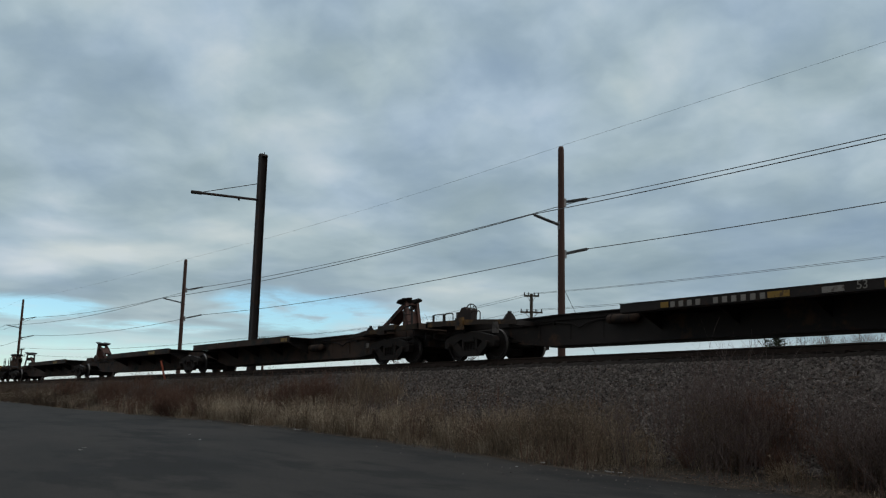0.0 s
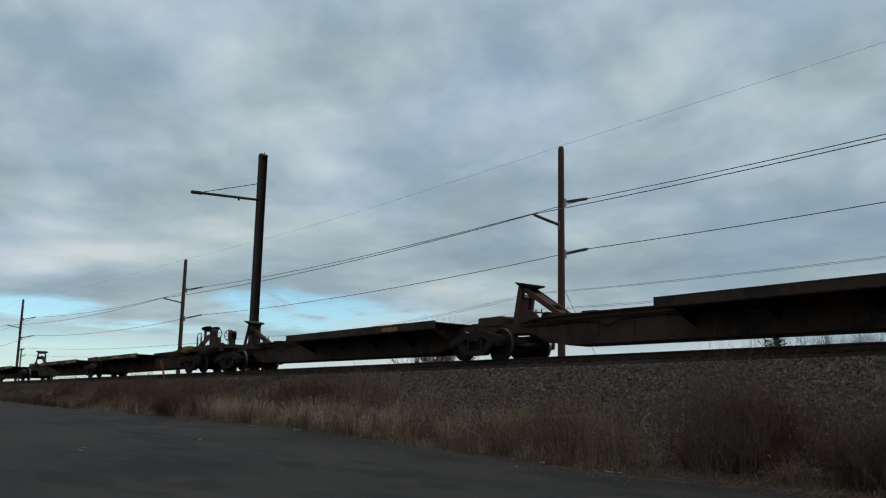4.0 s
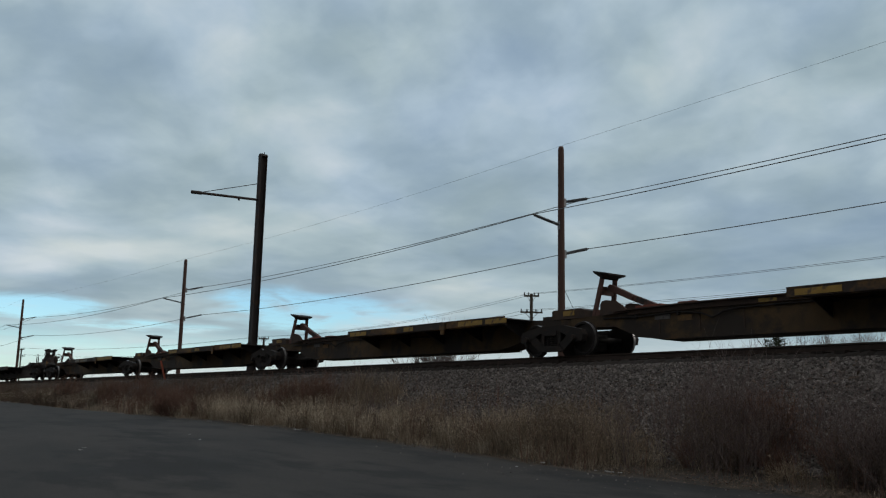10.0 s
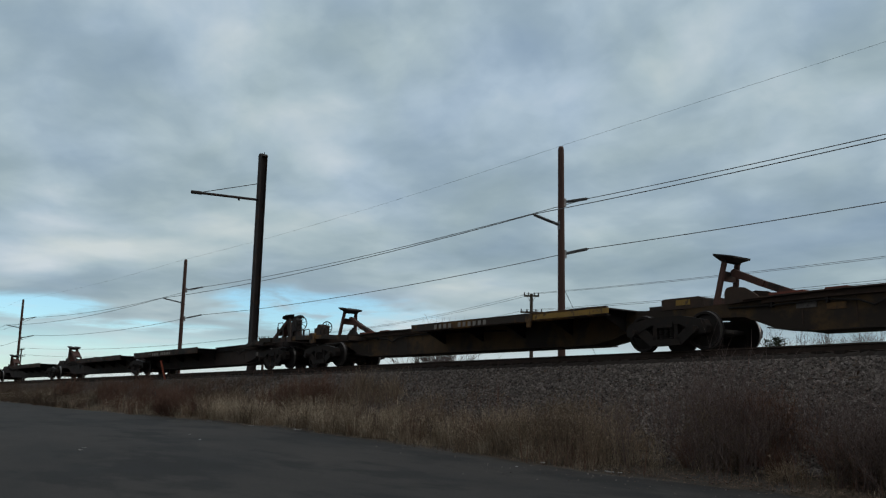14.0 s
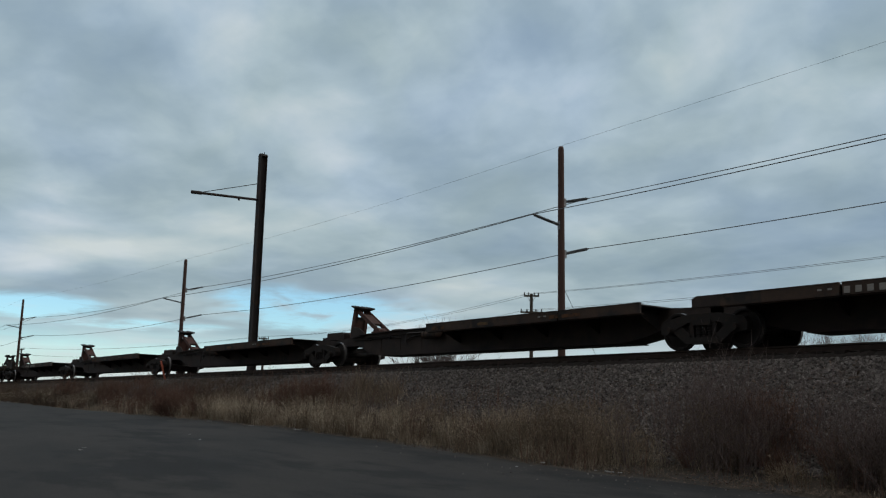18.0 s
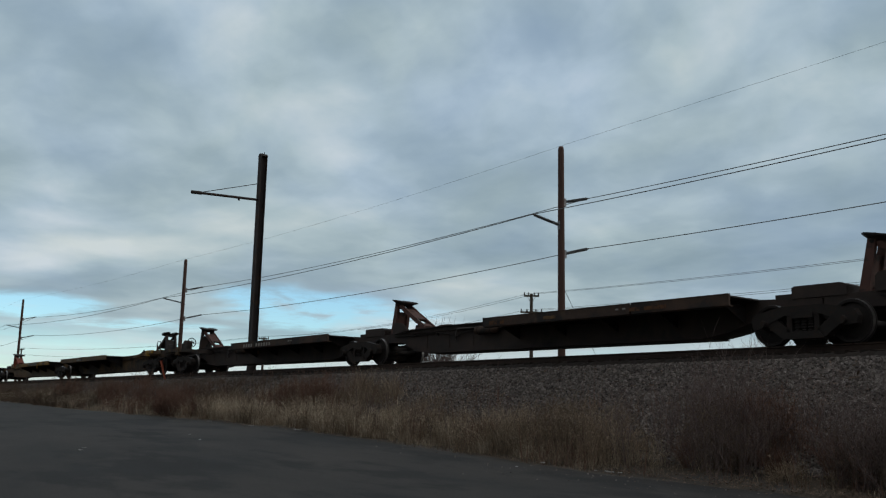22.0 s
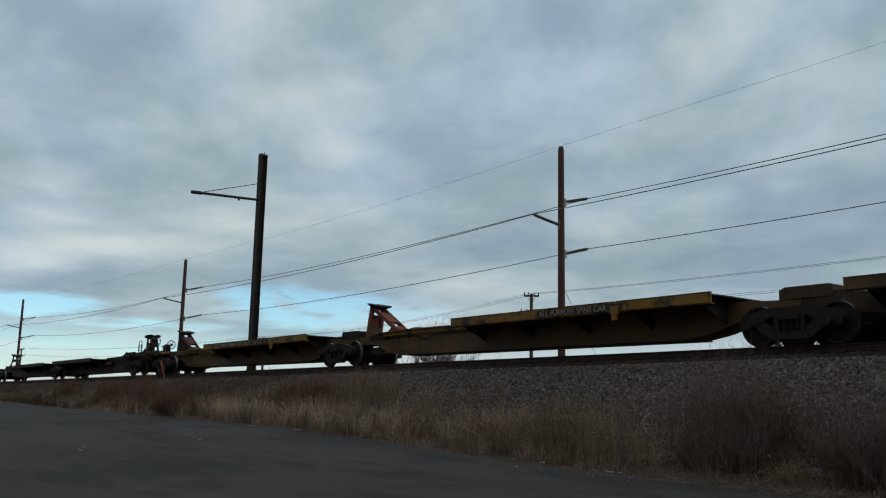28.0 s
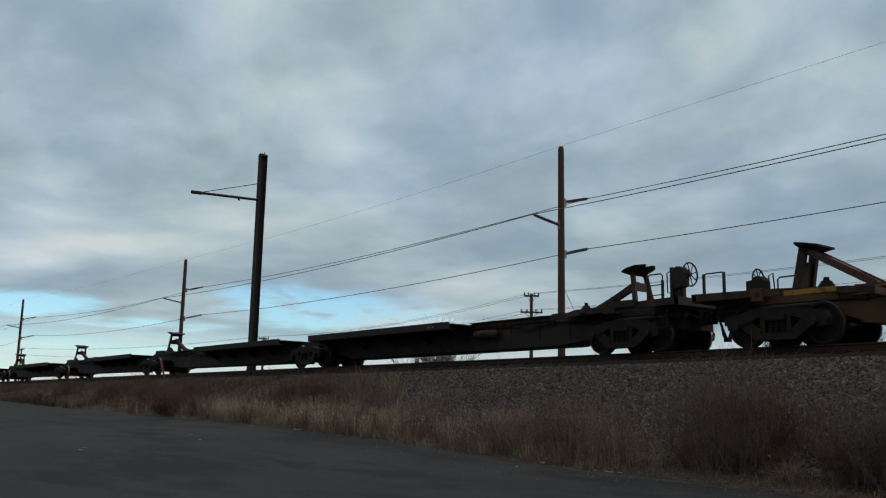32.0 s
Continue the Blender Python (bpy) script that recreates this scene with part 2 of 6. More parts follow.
def cloud_material():
    """A broken layer of stratocumulus, patterned by bearing and distance: lit and shaded masses at three scales, and gaps."""
    mat = bpy.data.materials.new("cloud_layer")
    mat.use_nodes = True
    ns, ls = nodes_of(mat)
    tc = ns.new("ShaderNodeTexCoord")
    sep = ns.new("ShaderNodeSeparateXYZ")
    ls.new(tc.outputs["Object"], sep.inputs[0])
    ln = ns.new("ShaderNodeVectorMath")
    ln.operation = "LENGTH"
    ls.new(tc.outputs["Object"], ln.inputs[0])
    bearing = math_node(ns, ls, "ARCTAN2", math_node(ns, ls, "MULTIPLY", sep.outputs[0], -1.0), sep.outputs[1])
    reach = math_node(ns, ls, "MULTIPLY", math_node(ns, ls, "LOGARITHM", math_node(ns, ls, "DIVIDE", ln.outputs["Value"], 250.0), math.e), 0.35)
    at = ns.new("ShaderNodeCombineXYZ")
    ls.new(bearing, at.inputs[0])
    ls.new(reach, at.inputs[1])
    warp = node(ns, "ShaderNodeTexNoise", Scale=7.0, Detail=4.0)
    ls.new(at.outputs[0], warp.inputs["Vector"])
    bent = ns.new("ShaderNodeVectorMath")
    bent.operation = "MULTIPLY_ADD"
    ls.new(warp.outputs["Color"], bent.inputs[0])
    bent.inputs[1].default_value = (0.06, 0.05, 0)
    ls.new(at.outputs[0], bent.inputs[2])
    lean = ns.new("ShaderNodeMapping")
    lean.inputs["Rotation"].default_value = (0, 0, radians(-28))
    lean.inputs["Scale"].default_value = (0.8, 1.15, 1)
    lean.inputs["Location"].default_value = (CLOUD_SHIFT[0], CLOUD_SHIFT[1], 0)
    ls.new(bent.outputs[0], lean.inputs[0])
    mass = node(ns, "ShaderNodeTexNoise", Scale=8.0, Detail=6.0, Roughness=0.47)
    ls.new(lean.outputs[0], mass.inputs["Vector"])
    wisp = node(ns, "ShaderNodeTexNoise", Scale=24.0, Detail=4.0, Roughness=0.5)
    ls.new(lean.outputs[0], wisp.inputs["Vector"])
    h = math_node(ns, ls, "MULTIPLY_ADD", wisp.outputs[0], 0.26, math_node(ns, ls, "MULTIPLY", mass.outputs[0], 0.74))

    def blob(x, y, rx, ry, turn, amount):
        mp = ns.new("ShaderNodeMapping")
        mp.vector_type = "TEXTURE"
        ls.new(bent.outputs[0], mp.inputs[0])
        mp.inputs["Location"].default_value = (x + 0.03, y + 0.025, 0)
        mp.inputs["Rotation"].default_value = (0, 0, radians(turn))
        mp.inputs["Scale"].default_value = (rx, ry, 1e5)
        g = ns.new("ShaderNodeTexGradient")
        g.gradient_type = "SPHERICAL"
        ls.new(mp.outputs[0], g.inputs[0])
        g2 = ns.new("ShaderNodeMapRange")
        g2.interpolation_type = "SMOOTHSTEP"
        ls.new(g.outputs[1], g2.inputs[0])
        g2.inputs[4].default_value = amount
        return g2.outputs[0]

    for place in BRIGHT_AND_DARK:
        h = math_node(ns, ls, "ADD", h, blob(*place))
    col = ramp_node(ns, ls, h, [(0.25, (0.248, 0.342, 0.420)), (0.42, (0.312, 0.414, 0.486)), (0.56, (0.402, 0.510, 0.575)), (0.80, (0.590, 0.665, 0.700))])
    # thin places let some blue through
    thin = node(ns, "ShaderNodeTexNoise", Scale=5.0, Detail=3.0, Roughness=0.5)
    shifted = ns.new("ShaderNodeMapping")
    shifted.inputs["Location"].default_value = (3.1, 1.7, 0)
    ls.new(bent.outputs[0], shifted.inputs[0])
    ls.new(shifted.outputs[0], thin.inputs["Vector"])
    col = mix_node(ns, ls, 1.0, col, ramp_node(ns, ls, math_node(ns, ls, "ADD", math_node(ns, ls, "MULTIPLY_ADD", reach, -0.35, 0.14), thin.outputs[0]), [(0.36, (1.015, 1.0, 0.955)), (0.64, (0.99, 1.0, 1.075))]), "MULTIPLY")
    gap = None
    for place in GAPS:
        g = blob(*place)
        gap = g if gap is None else math_node(ns, ls, "MAXIMUM", gap, g)
    torn = math_node(ns, ls, "MULTIPLY_ADD", math_node(ns, ls, "SUBTRACT", h, 0.5), -2.6, 1.0)
    torn = math_node(ns, ls, "MULTIPLY_ADD", math_node(ns, ls, "SUBTRACT", wisp.outputs[0], 0.5), 3.4, torn)
    torn = math_node(ns, ls, "MULTIPLY", torn, gap)
    hole = ramp_node(ns, ls, torn, [(0.12, (0, 0, 0)), (0.75, (1, 1, 1))], smooth=True)
    em = node(ns, "ShaderNodeEmission", Strength=1.0)
    ls.new(col, em.inputs[0])
    clear = ns.new("ShaderNodeBsdfTransparent")
    # the layer thins out towards its far edge
    far = math_node(ns, ls, "MULTIPLY_ADD", ln.outputs["Value"], 1 / 1700.0, -2900 / 1700.0, clamp=True)
    open_ = math_node(ns, ls, "MAXIMUM", hole, far)
    ms = ns.new("ShaderNodeMixShader")
    ls.new(open_, ms.inputs[0])
    ls.new(em.outputs[0], ms.inputs[1])
    ls.new(clear.outputs[0], ms.inputs[2])
    out = ns.new("ShaderNodeOutputMaterial")
    ls.new(ms.outputs[0], out.inputs[0])
    return mat


# lit and shaded masses, and gaps, in the layer: bearing, log distance, radii, turn in degrees, amount
CLOUD_SHIFT = (0.0, 0.0)
BRIGHT_AND_DARK = [
    (1.151, 0.328, 0.11, 0.07, 40, 0.13),
    (1.065, 0.398, 0.08, 0.035, 20, 0.12),
    (1.044, 0.467, 0.07, 0.035, 0, 0.15),
    (1.345, 0.695, 0.07, 0.07, 0, 0.26),
    (1.25, 0.66, 0.11, 0.045, 0, 0.22),
    (1.17, 0.60, 0.08, 0.04, 0, 0.12),
    (1.33, 0.60, 0.06, 0.03, 0, 0.10),
    (1.337, 0.548, 0.09, 0.05, 0, 0.11),
    (0.685, 0.347, 0.11, 0.05, 20, 0.10),
    (0.517, 0.424, 0.10, 0.06, 0, 0.08),
    (1.269, 0.378, 0.08, 0.07, 40, -0.10),
    (0.622, 0.288, 0.15, 0.035, 0, -0.11),
    (0.908, 0.559, 0.15, 0.10, 0, -0.11),
    (0.965, 0.295, 0.06, 0.04, 0, -0.07),
    (0.88, 0.635, 0.16, 0.06, 0, -0.06),
    (0.60, 0.60, 0.26, 0.22, 0, -0.15),
]
GAPS = [
    (1.02, 0.83, 0.22, 0.13, -6, 0.95),
    (1.10, 0.79, 0.12, 0.09, 0, 0.8),
    (1.35, 0.845, 0.13, 0.09, 0, 0.85),
    (1.24, 0.90, 0.16, 0.06, 0, 0.75),
]
MAT["cloud"] = cloud_material()


# ---- shapes ----
def box(bm, x0, x1, y0, y1, z0, z1):
    v = [bm.verts.new(p) for p in ((x0, y0, z0), (x1, y0, z0), (x1, y1, z0), (x0, y1, z0), (x0, y0, z1), (x1, y0, z1), (x1, y1, z1), (x0, y1, z1))]
    for f in ((3, 2, 1, 0), (4, 5, 6, 7), (0, 1, 5, 4), (1, 2, 6, 5), (2, 3, 7, 6), (3, 0, 4, 7)):
        bm.faces.new([v[i] for i in f])


def prism(bm, outline, y0, y1):
    """An outline in x and z (counter-clockwise seen from -y), given depth along y."""
    a = [bm.verts.new((x, y0, z)) for x, z in outline]
    b = [bm.verts.new((x, y1, z)) for x, z in outline]
    n = len(outline)
    bm.faces.new(a)
    bm.faces.new(b[::-1])
    for i in range(n):
        j = (i + 1) % n
        bm.faces.new((a[j], a[i], b[i], b[j]))


def bar(bm, p, q, r, n=8, r2=None, square=False):
    """A round or square bar from p to q."""
    p, q = Vector(p), Vector(q)
    d = (q - p).normalized()
    s = d.cross(Vector((0, 0, 1)) if abs(d.z) < 0.95 else Vector((1, 0, 0))).normalized()
    u = s.cross(d)
    n = 4 if square else n
    off = math.pi / 4 if square else 0
    r2 = r if r2 is None else r2
    a = [bm.verts.new(p + r * (math.cos(off + k * math.tau / n) * s + math.sin(off + k * math.tau / n) * u)) for k in range(n)]
    b = [bm.verts.new(q + r2 * (math.cos(off + k * math.tau / n) * s + math.sin(off + k * math.tau / n) * u)) for k in range(n)]
    for k in range(n):
        j = (k + 1) % n
        bm.faces.new((a[j], a[k], b[k], b[j]))
    bm.faces.new(a)
    bm.faces.new(b[::-1])


def chain(bm, points, r, n=6):
    """A bent round rod through the points, in one piece."""
    pts = [Vector(p) for p in points]
    rows = []
    side = None
    for i, p in enumerate(pts):
        d = (pts[min(i + 1, len(pts) - 1)] - pts[max(i - 1, 0)]).normalized()
        if side is None:
            side = d.orthogonal().normalized()
        side = (side - d * side.dot(d)).normalized()
        up = d.cross(side)
        rows.append([bm.verts.new(p + r * (math.cos(k * math.tau / n) * side + math.sin(k * math.tau / n) * up)) for k in range(n)])
    for a, b in zip(rows, rows[1:]):
        for k in range(n):
            bm.faces.new((a[k], a[(k + 1) % n], b[(k + 1) % n], b[k]))
    bm.faces.new(rows[0][::-1])
    bm.faces.new(rows[-1])


def ring(bm, centre, axis, radius, r, n=20, m=6):
    """A torus."""
    axis = Vector(axis).normalized()
    s = axis.orthogonal().normalized()
    u = axis.cross(s)
    grid = []
    for i in range(n):
        a = i * math.tau / n
        out = math.cos(a) * s + math.sin(a) * u
        grid.append([bm.verts.new(Vector(centre) + (radius + r * math.cos(b)) * out + r * math.sin(b) * axis) for b in (k * math.tau / m for k in range(m))])
    for i in range(n):
        for k in range(m):
            bm.faces.new((grid[i][k], grid[(i + 1) % n][k], grid[(i + 1) % n][(k + 1) % m], grid[i][(k + 1) % m]))


def lathe(bm, profile, n=32):
    """Turned round the y axis: rows of radius and y."""
    rows = []
    for r, y in profile:
        rows.append([bm.verts.new((r * math.cos(k * math.tau / n), y, r * math.sin(k * math.tau / n))) for k in range(n)])
    for a, b in zip(rows, rows[1:]):
        for k in range(n):
            bm.faces.new((a[k], a[(k + 1) % n], b[(k + 1) % n], b[k]))
    bm.faces.new(rows[0][::-1])
    bm.faces.new(rows[-1])


def rounded(bm, width=0.012):
    bmesh.ops.bevel(bm, geom=[e for e in bm.edges if len(e.link_faces) == 2 and e.calc_face_angle(0) > 0.6], offset=width, segments=1, affect="EDGES", profile=0.5)


def mesh_of(name, bm, *materials, flip=False, smooth=False):
    if flip:
        bmesh.ops.transform(bm, matrix=Matrix.Diagonal((-1, 1, 1, 1)), verts=bm.verts)
    bmesh.ops.recalc_face_normals(bm, faces=bm.faces)
    me = bpy.data.meshes.new(name)
    bm.to_mesh(me)
    bm.free()
    for m in materials:
        me.materials.append(MAT[m])
    if smooth:
        me.shade_smooth()
    return me


def thing(name, label, category, at=None, group="", kind=""):
    ob = new(name)
    ob.empty_display_size = 0.3
    ob.matrix_basis = at or Matrix()
    return tagged(ob, label, category, group, kind)


def part(name, mesh, parent, at=None, label=""):
    ob = new(name, mesh)
    ob.parent = parent
    ob.matrix_basis = at or Matrix()
    return tagged(ob, label)


STORE = {}


def once(key, build):
    if key not in STORE:
        STORE[key] = build()
    return STORE[key]


def raw(name, verts, faces, *materials, smooth=False):
    me = bpy.data.meshes.new(name)
    me.from_pydata(verts, [], faces)
    for m in materials:
        me.materials.append(MAT[m])
    if smooth:
        me.shade_smooth()
    me.update()
    return me


def letters(text, size, depth=0.004):
    cu = bpy.data.curves.new("letters", "FONT")
    cu.body, cu.size, cu.extrude = text, size, depth
    cu.align_x = "LEFT"
    ob = bpy.data.objects.new("letters", cu)
    me = bpy.data.meshes.new_from_object(ob)
    bpy.data.objects.remove(ob)
    me.materials.clear()
    me.materials.append(MAT["white"])
    return me


# ---- the ground ----
RAIL_TOP = 2.88
BODY_LIFT = 0.05                     # the cars ride a little above their trucks
NEAR_RAIL, TRACK = 17.45, 18.20      # y of the near rail and of the track's centre
BED = RAIL_TOP - 0.385                # top of the ballast


def lane_height(x):
    """The lane climbs gently to the west."""
    return np.interp(x, [-400, -150, -90, -55, -32.5, -18.5, -12.8, -8.5, 3], [1.46, 1.44, 1.38, 1.26, 0.93, 0.72, 0.47, 0.33, 0.28])


def lane_smooth(x):
    return sum(lane_height(x + d) for d in (-4, -2, 0, 2, 4)) / 5


def lane_edge(x):
    return 12.0 + 0.25 * np.sin(x * 0.21 + 1.0) * np.exp(-((x + 25) / 60.0) ** 2) + 0.09 * np.sin(x * 1.3) + 0.05 * np.sin(x * 3.1)


def ground_height(x, y):
    b = lane_smooth(x)
    bank = np.interp(y, [-40, 0, 12, 12.9, 13.5, 16.55], [-0.45, -0.28, 0, 0.10, 0.24, 0.24])
    toe = b + bank
    rise = np.clip((y - 13.5) / 3.05, 0, 1)
    up = toe * (1 - rise) + BED * rise
    behind = np.interp(y, [16.55, 20.2, 22.4, 30, 70, 400], [BED, BED, BED - 0.75, BED - 1.5, 0.9, 0.4])
    return np.where(y < 16.55, up, behind)


def sheet(name, xs, ys, height, *materials, lift=0.0, rough=0.0, smooth=True):
    xx, yy = np.meshgrid(xs, ys, indexing="ij")
    zz = height(xx, yy) + lift
    if rough:
        rng = np.random.default_rng(7)
        zz = zz + rng.normal(0, rough, zz.shape)
    n, m = len(xs), len(ys)
    verts = np.stack([xx, yy, zz], -1).reshape(-1, 3).tolist()
    faces = [(i * m + j, (i + 1) * m + j, (i + 1) * m + j + 1, i * m + j + 1) for i in range(n - 1) for j in range(m - 1)]
    return raw(name, verts, faces, *materials, smooth=smooth)


def build_ground():
    xs = np.concatenate([[-4800, -2000, -900, -400, -240, -170, -130], np.arange(-110, 12, 0.6), [20, 40, 80, 160, 400, 1000, 2500, 4800]])
    ys = np.concatenate([[-3000, -900, -300, -100, -40, -20, -8], np.arange(0, 24, 0.4), [27, 30, 36, 45, 60, 70, 100, 200, 400, 1000, 2400, 4800]])
    tagged(new("ground", sheet("ground", xs, ys, ground_height, "earth")), "bare brown earth and dead turf beside the tracks", "ground", kind="structure")
    # the lane: its far edge is ragged
    xs = np.concatenate([[-900, -500, -300, -200, -150], np.arange(-120, 8, 0.5), [12, 30, 80, 200, 600]])
    rows = np.linspace(0, 1, 22)
    xx, ss = np.meshgrid(xs, rows, indexing="ij")
    yy = -2.0 + (lane_edge(xx) + 2.0) * ss
    zz = ground_height(xx, yy) + 0.03 - 0.035 * (ss > 0.99)
    m = len(rows)
    verts = np.stack([xx, yy, zz], -1).reshape(-1, 3).tolist()
    faces = [(i * m + j, (i + 1) * m + j, (i + 1) * m + j + 1, i * m + j + 1) for i in range(len(xs) - 1) for j in range(m - 1)]
    tagged(new("road", raw("road", verts, faces, "asphalt", smooth=True)), "dark worn asphalt lane with a crumbling edge", "road", kind="structure")


def build_ballast():
    xs = np.concatenate([[-900, -500, -300, -200, -140], np.arange(-110, 8, 0.12), [12, 40, 100, 300, 900]])
    ys = np.arange(13.2, 20.6, 0.12)
    bed = tagged(new("ballast_bed", sheet("ballast_bed", xs, ys, lambda x, y: ground_height(x, y) + 0.02 + np.where(y < 13.4, -0.05, 0), "ballast", rough=0.012, smooth=False)),
                 "bank of grey-brown crushed stone ballast under the track", "ballast", kind="structure")
    # loose stones on the slope
    rng = np.random.default_rng(11)
    cube = np.array([(-1, -1, -1), (1, -1, -1), (1, 1, -1), (-1, 1, -1), (-1, -1, 1), (1, -1, 1), (1, 1, 1), (-1, 1, 1)]) * 0.5
    quads = np.array(((3, 2, 1, 0), (4, 5, 6, 7), (0, 1, 5, 4), (1, 2, 6, 5), (2, 3, 7, 6), (3, 0, 4, 7)))
    count = 120000
    px = -5 - 80 * rng.random(count) ** 1.6
    py = 13.1 + 3.7 * rng.random(count)
    size = 0.024 + 0.034 * rng.random(count) ** 1.8
    pz = ground_height(px, py) + 0.02 + size * 0.2
    q = rng.normal(size=(count, 4))
    q /= np.linalg.norm(q, axis=1, keepdims=True)
    w, x, y, z = q.T
    turn = np.stack([1 - 2 * (y * y + z * z), 2 * (x * y - w * z), 2 * (x * z + w * y), 2 * (x * y + w * z), 1 - 2 * (x * x + z * z), 2 * (y * z - w * x),
                     2 * (x * z - w * y), 2 * (y * z + w * x), 1 - 2 * (x * x + y * y)], -1).reshape(-1, 3, 3)
    c = cube[None] * size[:, None, None] * (0.6 + 0.7 * rng.random((count, 8, 3)))
    c = np.einsum("nij,nkj->nki", turn, c) + np.stack([px, py, pz], -1)[:, None]
    verts = c.reshape(-1, 3).tolist()
    faces = (np.arange(count)[:, None, None] * 8 + quads[None]).reshape(-1, 4).tolist()
    tagged(new("loose_ballast", raw("loose_ballast", verts, faces, "stone")), "angular grey crushed stones on the ballast slope", "stones", kind="stuff")
    return bed


def build_track():
    rail_shape = [(-0.07, 0), (0.07, 0), (0.07, 0.012), (0.012, 0.03), (0.010, 0.125), (0.036, 0.14), (0.036, 0.172), (-0.036, 0.172), (-0.036, 0.14), (-0.010, 0.125), (-0.012, 0.03), (-0.07, 0.012)]
    xs = [-1500, -600, -300, -150, *range(-110, 12, 6), 30, 100, 400, 1500]
    verts, faces = [], []
    n = len(rail_shape)
    for x in xs:
        verts += [(x, y, z) for y, z in rail_shape]
    for i in range(len(xs) - 1):
        faces += [(i * n + k, (i + 1) * n + k, (i + 1) * n + (k + 1) % n, i * n + (k + 1) % n) for k in range(n)]
    me = raw("rail", verts, faces, "rail", "rail_top")
    for p in me.polygons:
        if p.center.z > 0.1719:
            p.material_index = 1
    for y in (NEAR_RAIL, 2 * TRACK - NEAR_RAIL):
        rail = tagged(new("rail", me), "rusty steel running rail with a polished head", "rail", "rails of the track", "structure")
        rail.matrix_basis = pose(0, y, RAIL_TOP - 0.172)


def build_ties(bed):
    bm = bmesh.new()
    box(bm, -0.115, 0.115, -1.3, 1.3, -0.21, 0.0)
    rounded(bm, 0.012)
    tie = mesh_of("tie", bm, "tie")
    rng = random.Random(3)
    x = -110.0
    while x < 6:
        part("tie", tie, bed, pose(x, TRACK + rng.uniform(-0.05, 0.05), RAIL_TOP - 0.178, 0, 0, rng.uniform(-1, 1)))
        x += 0.53 + rng.uniform(-0.02, 0.02)


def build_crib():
    """Ballast that fills the cribs between the ties, coloured dark for oil and shade."""
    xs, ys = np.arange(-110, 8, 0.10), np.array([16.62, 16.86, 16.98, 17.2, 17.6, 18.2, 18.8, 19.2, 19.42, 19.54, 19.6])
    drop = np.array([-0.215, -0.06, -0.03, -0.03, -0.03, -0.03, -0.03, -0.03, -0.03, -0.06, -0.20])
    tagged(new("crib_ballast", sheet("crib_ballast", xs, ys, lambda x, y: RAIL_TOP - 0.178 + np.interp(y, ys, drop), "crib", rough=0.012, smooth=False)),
           "oily dark ballast between the ties, shade in its colour", "ballast", kind="structure")


# ---- the clouds ----
def build_clouds():
    verts, faces = [], []
    az = [radians(12 + k * 5) for k in range(17)]
    far = [300, 450, 700, 1100, 1700, 2600, 3600, 4700]
    for a in az:
        verts += [(-d * math.sin(a), d * math.cos(a), 0) for d in far]
    m = len(far)
    faces = [(i * m + j, (i + 1) * m + j, (i + 1) * m + j + 1, i * m + j + 1) for i in range(len(az) - 1) for j in range(m - 1)]
    deck = tagged(new("backdrop", raw("backdrop", verts, faces, "cloud")), "grey layer of broken cloud with pale blue gaps near the horizon", "clouds", kind="structure")
    deck.location = (0, 0, 251.45)
    return deck


build_ground()
BALLAST = build_ballast()
build_track()
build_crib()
CLOUDS = build_clouds()


# ---- the train ----
WHEEL_R = 0.44
MOVERS = []        # things of the train and where they stand along it
AXLES = []


